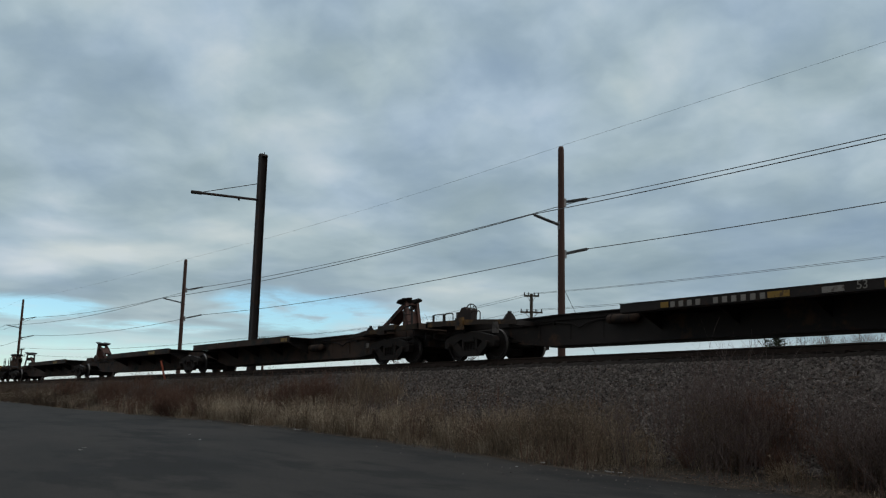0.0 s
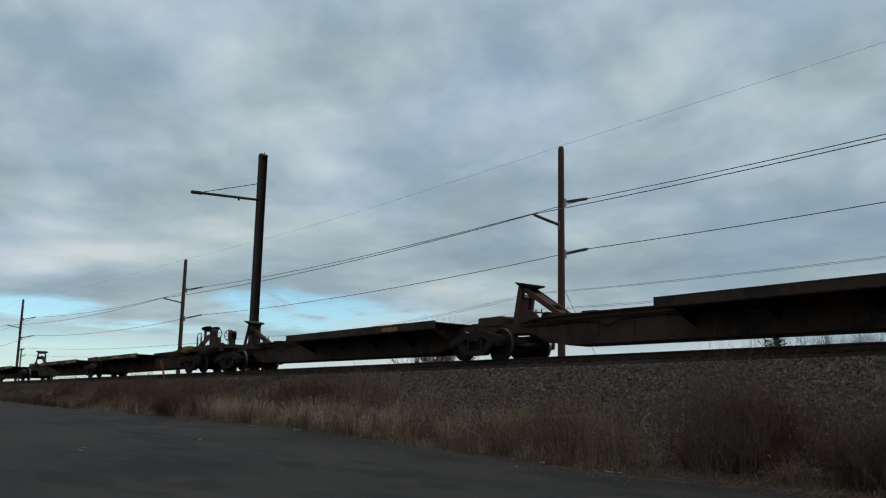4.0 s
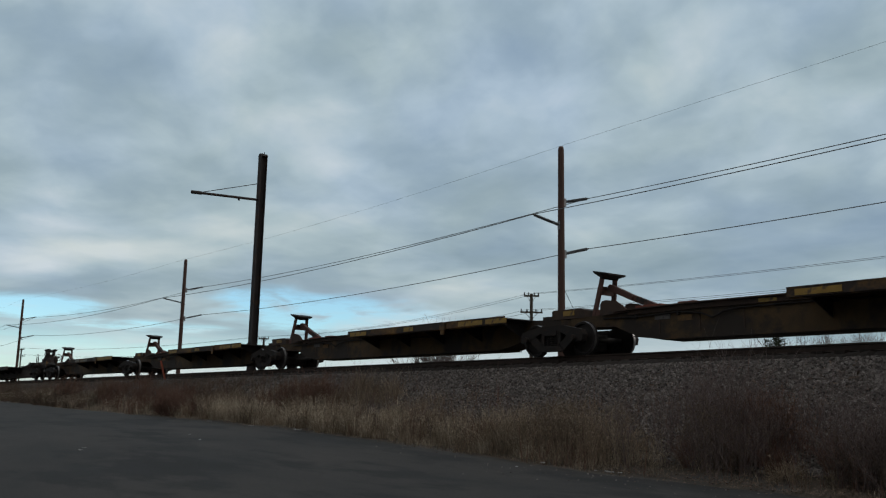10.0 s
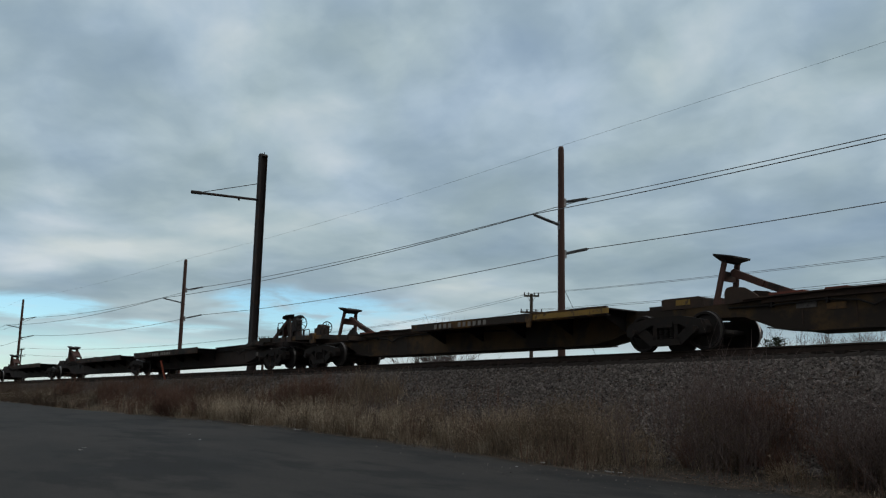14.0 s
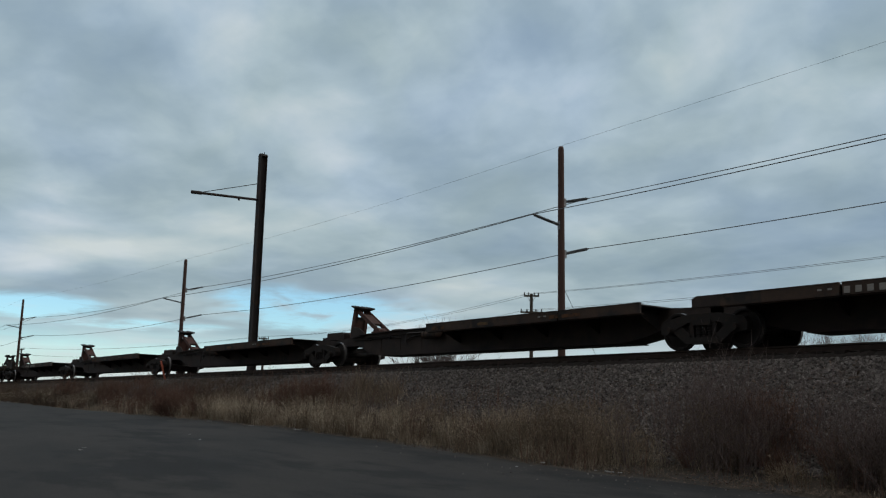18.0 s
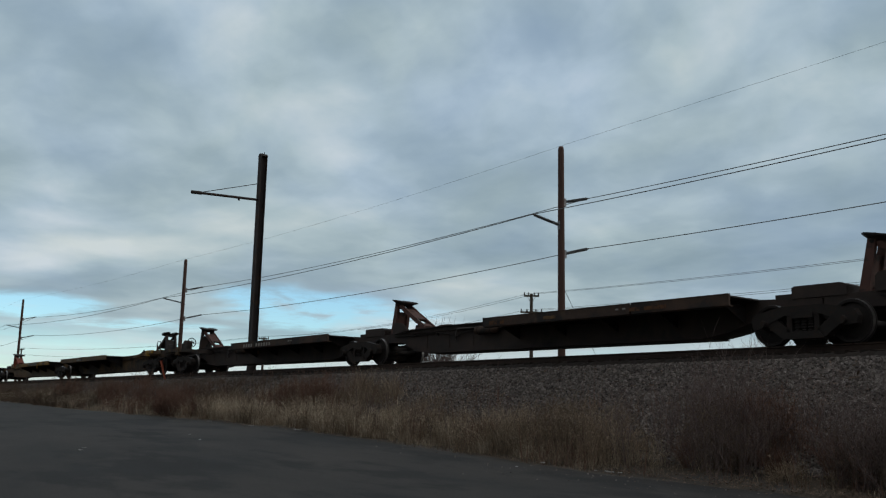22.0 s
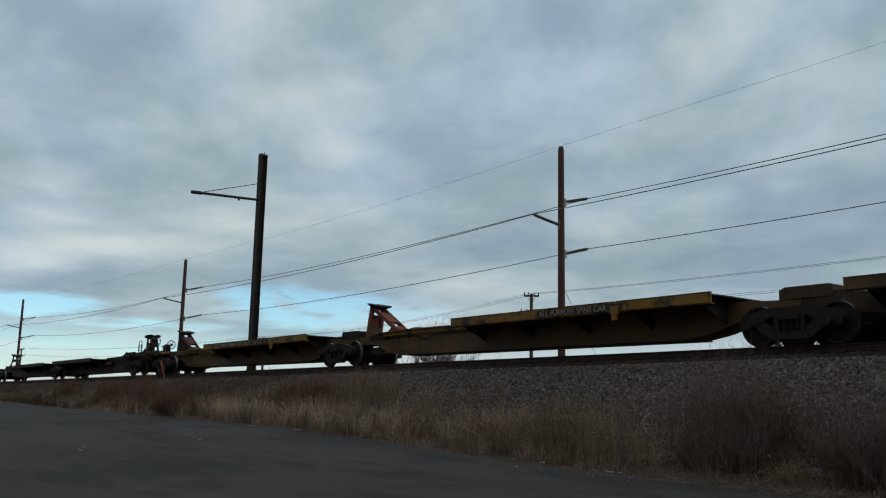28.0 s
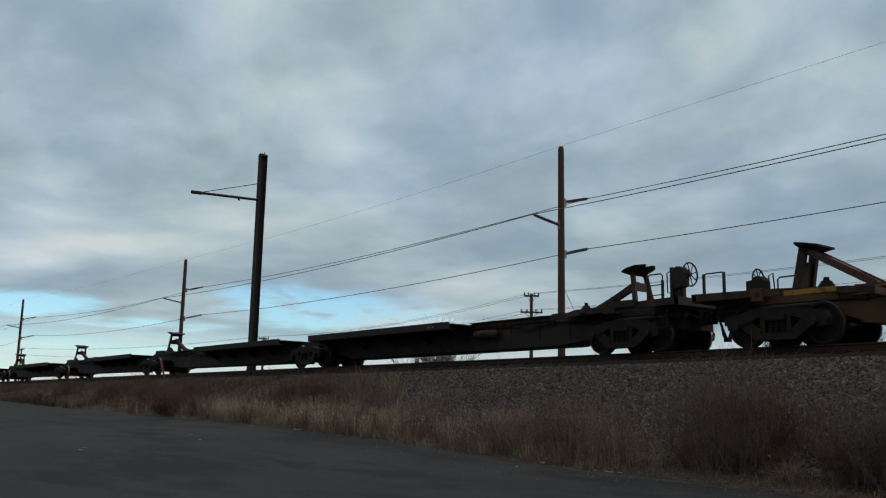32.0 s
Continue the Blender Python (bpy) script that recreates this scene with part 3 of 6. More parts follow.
def truck_meshes():
    bm = bmesh.new()
    # cast side frame: arched top chord, V-shaped bottom chord, columns, journal boxes
    prism(bm, [(-1.15, 0.36), (-0.90, 0.33), (-0.72, 0.47), (-0.40, 0.60), (0.40, 0.60), (0.72, 0.47), (0.90, 0.33), (1.15, 0.36), (1.18, 0.52), (1.10, 0.66), (0.80, 0.72), (0.45, 0.79), (-0.45, 0.79), (-0.80, 0.72), (-1.10, 0.66), (-1.18, 0.52)], -0.10, 0.10)
    prism(bm, [(-0.90, 0.44), (-0.64, 0.56), (-0.28, 0.27), (-0.26, 0.12), (-0.46, 0.12)], -0.08, 0.08)
    prism(bm, [(0.90, 0.44), (0.46, 0.12), (0.26, 0.12), (0.28, 0.27), (0.64, 0.56)], -0.08, 0.08)
    prism(bm, [(-0.46, 0.11), (0.46, 0.11), (0.38, 0.26), (-0.38, 0.26)], -0.12, 0.12)
    prism(bm, [(-0.36, 0.24), (-0.25, 0.24), (-0.25, 0.64), (-0.36, 0.64)], -0.08, 0.08)
    prism(bm, [(0.25, 0.24), (0.36, 0.24), (0.36, 0.64), (0.25, 0.64)], -0.08, 0.08)
    rounded(bm, 0.014)
    frame_mesh = mesh_of("side_frame", bm, "cast")
    bm = bmesh.new()
    for k in range(5):
        ring(bm, (0, 0, 0.285 + 0.055 * k), (0, 0, 1), 0.062, 0.018, 12, 5)
    bar(bm, (0, 0, 0.26), (0, 0, 0.54), 0.05, 8)
    spring = mesh_of("spring", bm, "cast", smooth=True)
    bm = bmesh.new()
    box(bm, -0.24, 0.24, -1.12, 1.12, 0.53, 0.66)
    box(bm, -0.30, 0.30, -0.40, 0.40, 0.58, 0.80)
    rounded(bm, 0.02)
    bolster = mesh_of("bolster", bm, "cast")
    bm = bmesh.new()
    lathe(bm, [(0.0001, -0.16), (0.085, -0.16), (0.085, -0.02), (0.075, 0.0), (0.0001, 0.0)], 12)
    cap = mesh_of("bearing_cap", bm, "cast", smooth=False)
    bm = bmesh.new()
    lathe(bm, [(0.0001, -1.0), (0.075, -1.0), (0.08, -0.6), (0.08, 0.6), (0.075, 1.0), (0.0001, 1.0)], 12)
    axle = mesh_of("wheelset", bm, "wheel")
    bm = bmesh.new()
    # outer face at -y: hub, dished plate, rim, tread, flange inboard
    lathe(bm, [(0.0001, -0.075), (0.13, -0.075), (0.15, -0.03), (0.36, 0.005), (0.38, -0.055), (WHEEL_R - 0.008, -0.060), (WHEEL_R, -0.05), (WHEEL_R + 0.004, 0.035), (WHEEL_R + 0.026, 0.05), (WHEEL_R + 0.024, 0.075), (0.37, 0.08), (0.15, 0.06), (0.0001, 0.07)], 40)
    wheel = mesh_of("wheel", bm, "wheel", "tread")
    for p in wheel.polygons:
        r = math.hypot(p.center.x, p.center.z)
        if r > WHEEL_R - 0.006 and -0.052 < p.center.y < 0.04:
            p.material_index = 1
    bm = bmesh.new()
    for x in (-0.47, 0.47):
        box(bm, x - 0.05, x + 0.05, -0.95, 0.95, 0.36, 0.46)
    box(bm, -0.24, 0.24, -0.86, 0.86, 0.20, 0.50)
    beam = mesh_of("brake_beam", bm, "cast")
    return frame_mesh, spring, bolster, cap, axle, wheel, beam


def rail_truck(at):
    frame_mesh, spring, bolster, cap, axle, wheel, beam = once("truck", truck_meshes)
    truck = thing("rail_truck", "grimy two-axle cast steel freight truck on the rails", "rail truck", group="trucks of the train")
    part("bolster", bolster, truck)
    part("brake_beam", beam, truck)
    for y in (-1.0, 1.0):
        sf = part("side_frame", frame_mesh, truck, pose(0, y, 0))
        for x in (-0.15, 0.0, 0.15):
            part("spring", spring, sf, pose(x, 0, 0))
        for x in (-0.889, 0.889):
            part("bearing_cap", cap, sf, pose(x, -0.06 if y < 0 else 0.06, WHEEL_R, 0, 0, 0 if y < 0 else 180))
    for x in (-0.889, 0.889):
        ax = part("wheelset", axle, truck, pose(x, 0, WHEEL_R))
        part("wheel", wheel, ax, pose(0, -0.75, 0))
        part("wheel", wheel, ax, pose(0, 0.75, 0, 0, 0, 180))
        AXLES.append((ax, x))
    MOVERS.append((truck, at, 0.0))
    return truck


def hitch_meshes(paint, flip, slim, leg):
    """A folding trailer hitch: a transverse frame, a wedge-shaped plate on it, a diagonal brace."""
    m = {}
    bm = bmesh.new()
    # plate: flared underneath, two horns behind the throat
    top = [(0.30, -0.34), (0.30, 0.34), (0.06, 0.45), (-0.20, 0.42), (-0.34, 0.24), (-0.36, 0.13), (-0.18 if slim else 0.02, 0.0), (-0.36, -0.13), (-0.34, -0.24), (-0.20, -0.42), (0.06, -0.45)]
    rows = []
    for z, k, dz in ((2.18, 1.0, -0.19), (2.14, 0.98, -0.19), (2.04, 0.55, -0.06)):
        rows.append([bm.verts.new((x * k + (0.0 if slim else 0.12), y * k, z + dz * x)) for x, y in top])
    for r0, r1 in zip(rows, rows[1:]):
        for k in range(len(top)):
            j = (k + 1) % len(top)
            bm.faces.new((r0[k], r0[j], r1[j], r1[k]))
    bm.faces.new(rows[0])
    bm.faces.new(rows[-1][::-1])
    m["hitch_plate"] = mesh_of("hitch_plate", bm, "black", flip=flip)
    for y in ((-0.20, 0.20) if slim else (-0.23, 0.23)):
        bm = bmesh.new()
        if slim:
            # the legs spread towards their feet
            low, top = [(-0.27, 1.0), (-0.13, 1.0)], [(0.07, 2.12), (-0.05, 2.12)]
            side = 1 if y > 0 else -1
            v = [[bm.verts.new((x, side * (k + d), z)) for (x, z), k in zip(low + top, (0.36, 0.36, 0.24, 0.24))] for d in (-0.045, 0.045)]
            bm.faces.new(v[0])
            bm.faces.new(v[1][::-1])
            for i in range(4):
                j = (i + 1) % 4
                bm.faces.new((v[0][j], v[0][i], v[1][i], v[1][j]))
            bmesh.ops.recalc_face_normals(bm, faces=bm.faces)
        else:
            prism(bm, [(-0.32, 1.0), (-0.10, 1.0), (0.10, 2.12), (-0.07, 2.12)], y - 0.055, y + 0.055)
        rounded(bm, 0.012)
        m["hitch_leg", y] = mesh_of("hitch_leg", bm, leg, flip=flip)
    bm = bmesh.new()
    low, high = (1.58, 1.80) if slim else (1.12, 1.80)
    prism(bm, [(-0.22 + (low - 1) * 0.17, low), (-0.15 + (low - 1) * 0.17, low), (-0.15 + (high - 1) * 0.17, high), (-0.22 + (high - 1) * 0.17, high)], -0.27 if slim else -0.18, 0.27 if slim else 0.18)
    m["hitch_web"] = mesh_of("hitch_web", bm, leg, flip=flip)
    if slim:
        bm = bmesh.new()
        prism(bm, [(-0.24, 1.02), (-0.15, 1.02), (-0.12, 1.18), (-0.20, 1.18)], -0.33, 0.33)
        m["hitch_tie"] = mesh_of("hitch_tie", bm, leg, flip=flip)
    bm = bmesh.new()
    prism(bm, [(-0.06, 2.02), (0.04, 2.02), (0.05, 2.09), (-0.05, 2.09)], -0.22, 0.22)
    m["hitch_crosshead"] = mesh_of("hitch_crosshead", bm, leg, flip=flip)
    bm = bmesh.new()
    bar(bm, (0.02, -0.30, 2.04), (0.02, 0.30, 2.04), 0.05, 10)
    m["hitch_pin"] = mesh_of("hitch_pin", bm, "cast", flip=flip)
    bm = bmesh.new()
    if slim:
        # a slender strut from the middle of the frame, with a knuckle
        prism(bm, [(0.02, 1.82), (0.04, 1.70), (0.80, 1.38), (1.44, 1.13), (1.60, 1.13), (1.58, 1.24), (0.86, 1.52), (0.10, 1.86)], -0.07, 0.07)
        bar(bm, (0.83, -0.11, 1.45), (0.83, 0.11, 1.45), 0.07, 10)
    else:
        # a wide brace with an open top and a slot near its foot
        for y in (-0.24, 0.18):
            prism(bm, [(0.03, 2.00), (0.10, 1.93), (1.44, 1.15), (1.60, 1.15), (1.58, 1.24), (0.15, 2.07)], y, y + 0.06)
        prism(bm, [(0.42, 1.80), (1.08, 1.415), (1.12, 1.485), (0.46, 1.87)], -0.19, 0.19)
        prism(bm, [(1.32, 1.255), (1.50, 1.165), (1.54, 1.225), (1.36, 1.325)], -0.19, 0.19)
    m["hitch_brace"] = mesh_of("hitch_brace", bm, paint, flip=flip)
    for name, x0, x1 in (("hitch_foot", 1.12, 1.95), ("hitch_stop", 2.45, 2.95)):
        bm = bmesh.new()
        box(bm, x0, x1, -0.26, 0.26, 1.08, 1.19)
        rounded(bm, 0.015)
        m[name] = mesh_of(name, bm, "red" if slim and paint == "maroon" else paint, flip=flip)
    return m


def body_meshes(paint, edge, length, end, flip, high, start=None):
    """The spine beam and the platform of one unit. x runs from the hitch towards the platform."""
    stop = length - 1.12                      # the far articulation
    p0, p1 = ((6.02 if flip else 6.15) if length < 17.5 else 5.95), stop - (0.95 if flip and length < 17 else 1.45)
    p0 = start or p0
    left = -2.0 if end else -1.05
    bm = bmesh.new()
    belly = [(left, 0.98), (left, 0.72), (0.55, 0.68), (1.28, 0.40), (2.1, 0.265), (p1 - 1.4, 0.245), (p1 - 0.75, 0.36), (p1 - 0.1, 0.56), (p1 + 0.6, 0.66), (stop + 0.1, 0.68), (stop + 0.1, 0.955), (p1 + 0.4, 1.01), (p1, 1.03), (3.0, 1.085)]
    if paint == "umber" and flip:
        belly[2:5] = [(0.70, 0.72), (1.5, 0.62), (3.2, 0.285)]
    prism(bm, belly, -0.40, 0.40)
    rounded(bm, 0.012)
    prism(bm, [(1.2, 0.385), (2.3, 0.270), (p1 - 1.4, 0.225), (p1 - 1.4, 0.248), (2.3, 0.293), (1.2, 0.405)], -0.50, 0.50)
    beam = mesh_of("spine_beam", bm, "mud" if edge == "ochre" else paint, flip=flip)
    bm = bmesh.new()
    prism(bm, [(0.6, 1.045), (3.0, 1.09), (p0 + 0.1, 1.075), (p0 + 0.1, 1.105), (3.0, 1.12), (0.6, 1.075)], -0.56, 0.56)
    for y in (-0.46, 0.40):
        prism(bm, [(1.05, 0.945), (3.0, 0.965), (p0 + 0.22, 0.95), (p0 + 0.22, 1.076), (3.0, 1.091), (1.05, 1.05)], y, y + 0.06)
    # on amber units a brighter yellow puts the channel's light into its colour
    flange = mesh_of("flange", bm, "yellow" if paint == "amber" else paint, flip=flip)
    bm = bmesh.new()
    box(bm, -0.015, 0.015, -0.007, 0.007, 0.42, 1.05)
    stiff = mesh_of("stiffener", bm, paint)
    up = 0.085 if high else 0.0       # the longer units carry a higher platform
    bm = bmesh.new()
    box(bm, p0, p1, -1.45, 1.45, 1.01 + up, 1.04 + up)
    deck = mesh_of("deck_plate", bm, "black", flip=flip)
    low = (0.82 if paint == "umber" else 0.87) + up * 0.6      # foot of the side rails
    rails = []
    split = p1 - 2.75
    for y in (-1.51, 1.45):
        for r0, r1 in ((p0, split - 0.03), (split + 0.03, p1)):
            bm = bmesh.new()
            lip = y + 0.06 if y < 0 else y - 0.1
            box(bm, r0, r1, y, y + 0.06, low, 1.06 + up)
            box(bm, r0, r1, lip, lip + 0.1, low - 0.02, low)
            rounded(bm, 0.006)
            rails.append(mesh_of("side_rail", bm, edge, flip=flip))
            bm = bmesh.new()
            box(bm, r0, r1, y - 0.012, y + 0.072, 1.06 + up, 1.08 + up)
            rounded(bm, 0.006)
            rails.append(mesh_of("rail_cap", bm, "mud" if edge == "yellow" else edge, flip=flip))
    bm = bmesh.new()
    prism(bm, [(-0.04, 0.93), (0.04, 0.93), (0.04, 1.01 + up), (-0.04, 1.01 + up)], -1.45, 1.45)
    for s in (-1, 1):
        v = [bm.verts.new(p) for p in ((-0.012, s * 0.40, 0.52), (-0.012, s * 1.30, 0.92), (-0.012, s * 0.40, 0.92), (0.012, s * 0.40, 0.52), (0.012, s * 1.30, 0.92), (0.012, s * 0.40, 0.92))]
        for f in ((0, 1, 2), (5, 4, 3), (0, 3, 4, 1), (1, 4, 5, 2), (2, 5, 3, 0)):
            bm.faces.new([v[i] for i in f])
    bearer = mesh_of("cross_bearer", bm, "black")
    bm = bmesh.new()
    box(bm, -0.13, 0.13, -0.025, 0.025, 0.85, 1.05)
    box(bm, -0.08, 0.08, -0.02, 0.02, 0.70, 0.85)
    rounded(bm, 0.01)
    bracket = mesh_of("jacking_bracket", bm, edge)
    bm = bmesh.new()
    prism(bm, [(-0.62, 0.98), (0.62, 0.98), (0.62, 1.19), (0.48, 1.25), (-0.55, 1.25), (-0.62, 1.22)], -0.42, 0.42)
    box(bm, -1.05, -0.60, -0.36, 0.36, 0.96, 1.10)
    rounded(bm, 0.02)
    cover = mesh_of("articulation_cover", bm, "cast" if paint == "amber" else paint, flip=flip)
    gussets = []
    for y in (-0.50, 0.44):
        bm = bmesh.new()
        prism(bm, [(0.12, 0.98), (1.10, 1.02), (0.88, 1.20), (0.66, 1.33), (0.34, 1.38), (0.20, 1.36), (0.14, 1.28)], y, y + 0.06)
        rounded(bm, 0.015)
        gussets.append(mesh_of("hitch_gusset", bm, paint, flip=flip))
    return beam, flange, stiff, deck, rails, bearer, bracket, cover, gussets, p0, p1, stop


def rail_hoop(x0, x1, y, foot, top, mids=(), stanchion=0.0):
    """A bent pipe handrail with rungs; its lower uprights are stiffened by angle bars."""
    bm = bmesh.new()
    chain(bm, [(x0, y, foot), (x0, y, top - 0.05), (x0 + 0.05, y, top), (x1 - 0.05, y, top), (x1, y, top - 0.05), (x1, y, foot)], 0.017)
    for z in mids:
        bar(bm, (x0, y, z), (x1, y, z), 0.014, 6)
    if stanchion:
        for x in (x0, x1):
            box(bm, x - 0.026, x + 0.026, y - 0.026, y + 0.026, foot - 0.06, stanchion)
    return bm


def wheel_on(bm, c, r):
    """A spoked handwheel that faces along the car."""
    ring(bm, c, (1, 0, 0), r, 0.020, 26, 6)
    for k in range(8):
        a = k * math.tau / 8 + 0.3
        bar(bm, c, c + Vector((0, math.cos(a) * r * 0.96, math.sin(a) * r * 0.96)), 0.012, 6)
    bar(bm, c - Vector((0.03, 0, 0)), c + Vector((0.16, 0, 0)), 0.05, 10)


def end_meshes(paint, edge, flip, tall, beam, rail_top, cabinet):
    """What stands at a unit's coupler end; the coupler lies at x = -2.45. flip: the leading end of a set."""
    m = {}

    def add(key, bm, material, soften=0.0):
        if soften:
            rounded(bm, soften)
        m[key] = mesh_of(key if isinstance(key, str) else key[0], bm, material, flip=flip)

    bm = bmesh.new()
    box(bm, -2.25, 0.75, -0.45, 0.45, 0.90, 1.13)
    box(bm, -2.20, -0.95, -1.20, 1.20, 1.08, 1.13)
    add("end_deck", bm, paint, 0.012)
    for y in (-1.25, 1.19):
        bm = bmesh.new()
        prism(bm, [(-2.30, 1.00), (-0.40, 0.97), (0.9, 0.93), (1.9, 0.86), (1.9, 0.99), (0.9, 1.06), (-0.40, 1.13), (-2.30, 1.17)], y, y + 0.06)
        add(("side_sill", y), bm, "mud" if edge == "yellow" else edge, 0.01)
    bm = bmesh.new()
    box(bm, -2.32, -2.2, -1.25, 1.25, 0.98, 1.17)
    add("end_sill", bm, paint, 0.012)
    bm = bmesh.new()
    box(bm, 1.75, 1.9, -1.22, 1.22, 0.84, 0.98)
    add("cross_sill", bm, paint, 0.012)
    bm = bmesh.new()
    box(bm, -2.35, -1.6, -0.20, 0.20, 0.62, 0.88)
    prism(bm, [(-2.62, 0.66), (-2.35, 0.68), (-2.35, 0.90), (-2.58, 0.92), (-2.66, 0.84)], -0.14, 0.10)
    bar(bm, (-2.42, -0.16, 0.64), (-2.42, -0.16, 0.98), 0.035, 8)
    add("coupler", bm, "cast", 0.012)
    bm = bmesh.new()
    chain(bm, [(-2.28, -0.9, 0.80), (-2.30, -0.5, 0.72), (-2.36, -0.16, 0.70)], 0.016)
    bar(bm, (-2.28, -0.95, 0.66), (-2.28, -0.95, 0.86), 0.018, 6)
    add("uncoupling_lever", bm, "black")
    bm = bmesh.new()
    box(bm, -1.95, -1.25, -0.55, 0.55, 0.48, 0.92)
    box(bm, -1.35, 0.9, -0.30, 0.30, 0.62, 0.94)
    bar(bm, (-2.1, -0.62, 0.80), (0.6, -0.62, 0.80), 0.05, 8)
    bar(bm, (-2.1, 0.62, 0.80), (0.6, 0.62, 0.80), 0.05, 8)
    add("draft_sill", bm, "black", 0.02)
    bm = bmesh.new()
    chain(bm, [(-2.30, 0.32, 0.72), (-2.38, 0.33, 0.50), (-2.46, 0.34, 0.30), (-2.54, 0.34, 0.24), (-2.62, 0.34, 0.36), (-2.66, 0.34, 0.62)], 0.030, 8)
    box(bm, -2.58, -2.48, 0.29, 0.39, 0.20, 0.30)
    add("air_hose", bm, "black")
    if flip:
        bm = bmesh.new()
        chain(bm, [(-1.92, -1.18, 0.98), (-1.92, -1.18, 0.50), (-1.55, -1.18, 0.50), (-1.55, -1.18, 0.98)], 0.014)
        bar(bm, (-1.92, -1.18, 0.74), (-1.55, -1.18, 0.74), 0.014, 6)
        add("sill_step", bm, "black")
        # a raised side beam with a foot, and the cone and the stop beside it
        bm = bmesh.new()
        box(bm, -1.06, -0.06, -1.33, -1.20, 1.03, 1.19)
        box(bm, -0.44, -0.06, -1.33, -1.20, 0.90, 1.04)
        add("side_beam", bm, beam, 0.015)
        bm = bmesh.new()
        box(bm, -0.30, -0.18, -1.336, -1.32, 0.92, 1.00)
        add("beam_pocket", bm, "black")
        bm = bmesh.new()
        prism(bm, [(0.10, 0.98), (1.45, 0.94), (1.45, 1.02), (1.05, 1.10), (0.10, 1.12)], -1.18, -0.50)
        add("stop_plate", bm, paint, 0.012)
        bm = bmesh.new()
        bar(bm, (0.70, -1.12, 0.98), (0.70, -1.12, 1.18), 0.20, 10, 0.09)
        bar(bm, (0.70, -1.12, 1.17), (0.70, -1.12, 1.26), 0.055, 8, 0.045)
        add("cone_stop", bm, "cast")
        add("handrail", rail_hoop(-1.80, -1.36, -1.16, 1.08, rail_top, (rail_top - 0.26, rail_top - 0.50), rail_top - 0.16), "black")
        if tall:
            bm = bmesh.new()
            box(bm, -1.70, -1.62, -0.66, -0.46, 1.12, 1.98)
            add("brake_bracket", bm, "black", 0.01)
            bm = bmesh.new()
            chain(bm, [(-1.63, -0.60, 1.36), (-1.50, -0.60, 1.38), (-1.49, -0.60, 1.86), (-1.63, -0.60, 1.92)], 0.017)
            add("grab_iron", bm, "black")
            bm = bmesh.new()
            box(bm, -1.97, -1.85, -0.62, -0.50, 1.12, 1.52)
            box(bm, -1.80, -1.72, -0.62, -0.50, 1.12, 1.52)
            add("brake_stand", bm, paint, 0.008)
            bm = bmesh.new()
            prism(bm, [(-2.02, 1.50), (-1.74, 1.44), (-1.71, 1.90), (-1.80, 1.98), (-1.92, 1.98), (-2.04, 1.88)], -0.68, -0.44)
            add("brake_gearbox", bm, "maroon" if cabinet else "black", 0.03)
            bm = bmesh.new()
            wheel_on(bm, Vector((-2.14, -0.56, 1.77)), 0.28)
            add("handwheel", bm, "black")
        if cabinet:
            bm = bmesh.new()
            box(bm, -2.38, -2.17, -0.85, -0.42, 1.10, 1.60)
            add("brake_cabinet", bm, paint, 0.02)
        return m
    # trailing end
    small = paint == "amber"
    bm = bmesh.new()
    box(bm, -0.76 if small else -0.78, -0.48 if small else -0.42, -1.29, -1.22, 0.88 if small else 0.84, 1.16 if small else 1.20)
    add("pull_plate", bm, "mud" if small else edge, 0.012)
    bm = bmesh.new()
    bar(bm, (-0.61, -1.30, 1.02), (-0.61, -1.24, 1.02), 0.06, 12)
    add("pull_eye", bm, "black")
    if small:
        bm = bmesh.new()
        box(bm, 0.0, 1.15, -1.262, -1.24, 0.945, 1.05)
        add("sill_stripe", bm, "chrome_yellow")
    if paint == "black":
        bm = bmesh.new()
        box(bm, 0.92, 1.16, -1.27, -1.22, 0.66, 0.98)
        add("bolster_plate", bm, "dusty", 0.01)
    if tall:
        add("handrail", rail_hoop(-2.03, -1.48, -1.16, 1.00, rail_top, (rail_top - 0.42,), rail_top - 0.16), "black")
    else:
        add("handrail", rail_hoop(-2.03, -1.50, -1.16, 1.04, rail_top, (), rail_top), "black")
        if rail_top < 1.5:
            add("low_rail", rail_hoop(-1.44, -1.04, -1.16, 1.08, rail_top), "black")
    add(("handrail", 2), rail_hoop(-0.18, 0.25, -1.16, 1.04, 1.36), "black")
    bm = bmesh.new()
    chain(bm, [(-0.68, -0.70, 1.12), (-0.68, -0.70, 1.50), (-0.58, -0.70, 1.54), (-0.54, -0.70, 1.12)], 0.016)
    add("grab_iron", bm, "black")
    bm = bmesh.new()
    if tall:
        box(bm, -1.22, -0.92, -0.66, -0.46, 1.10, 1.72)
        prism(bm, [(-1.24, 1.42), (-0.92, 1.40), (-0.92, 1.70), (-1.00, 1.80), (-1.16, 1.80), (-1.24, 1.74)], -0.70, -0.42)
    else:
        prism(bm, [(-1.24, 1.10), (-0.80, 1.10), (-0.80, 1.40), (-0.88, 1.50), (-1.00, 1.52), (-1.10, 1.44), (-1.24, 1.42)] if paint == "amber" else
              [(-1.44, 1.10), (-0.74, 1.10), (-0.74, 1.50), (-0.82, 1.56), (-0.92, 1.50), (-1.02, 1.60), (-1.20, 1.58), (-1.26, 1.46), (-1.44, 1.46)], -0.72, -0.46)
    add("brake_gearbox", bm, "umber" if paint == "black" else "cast" if paint == "amber" else paint, 0.025)
    bm = bmesh.new()
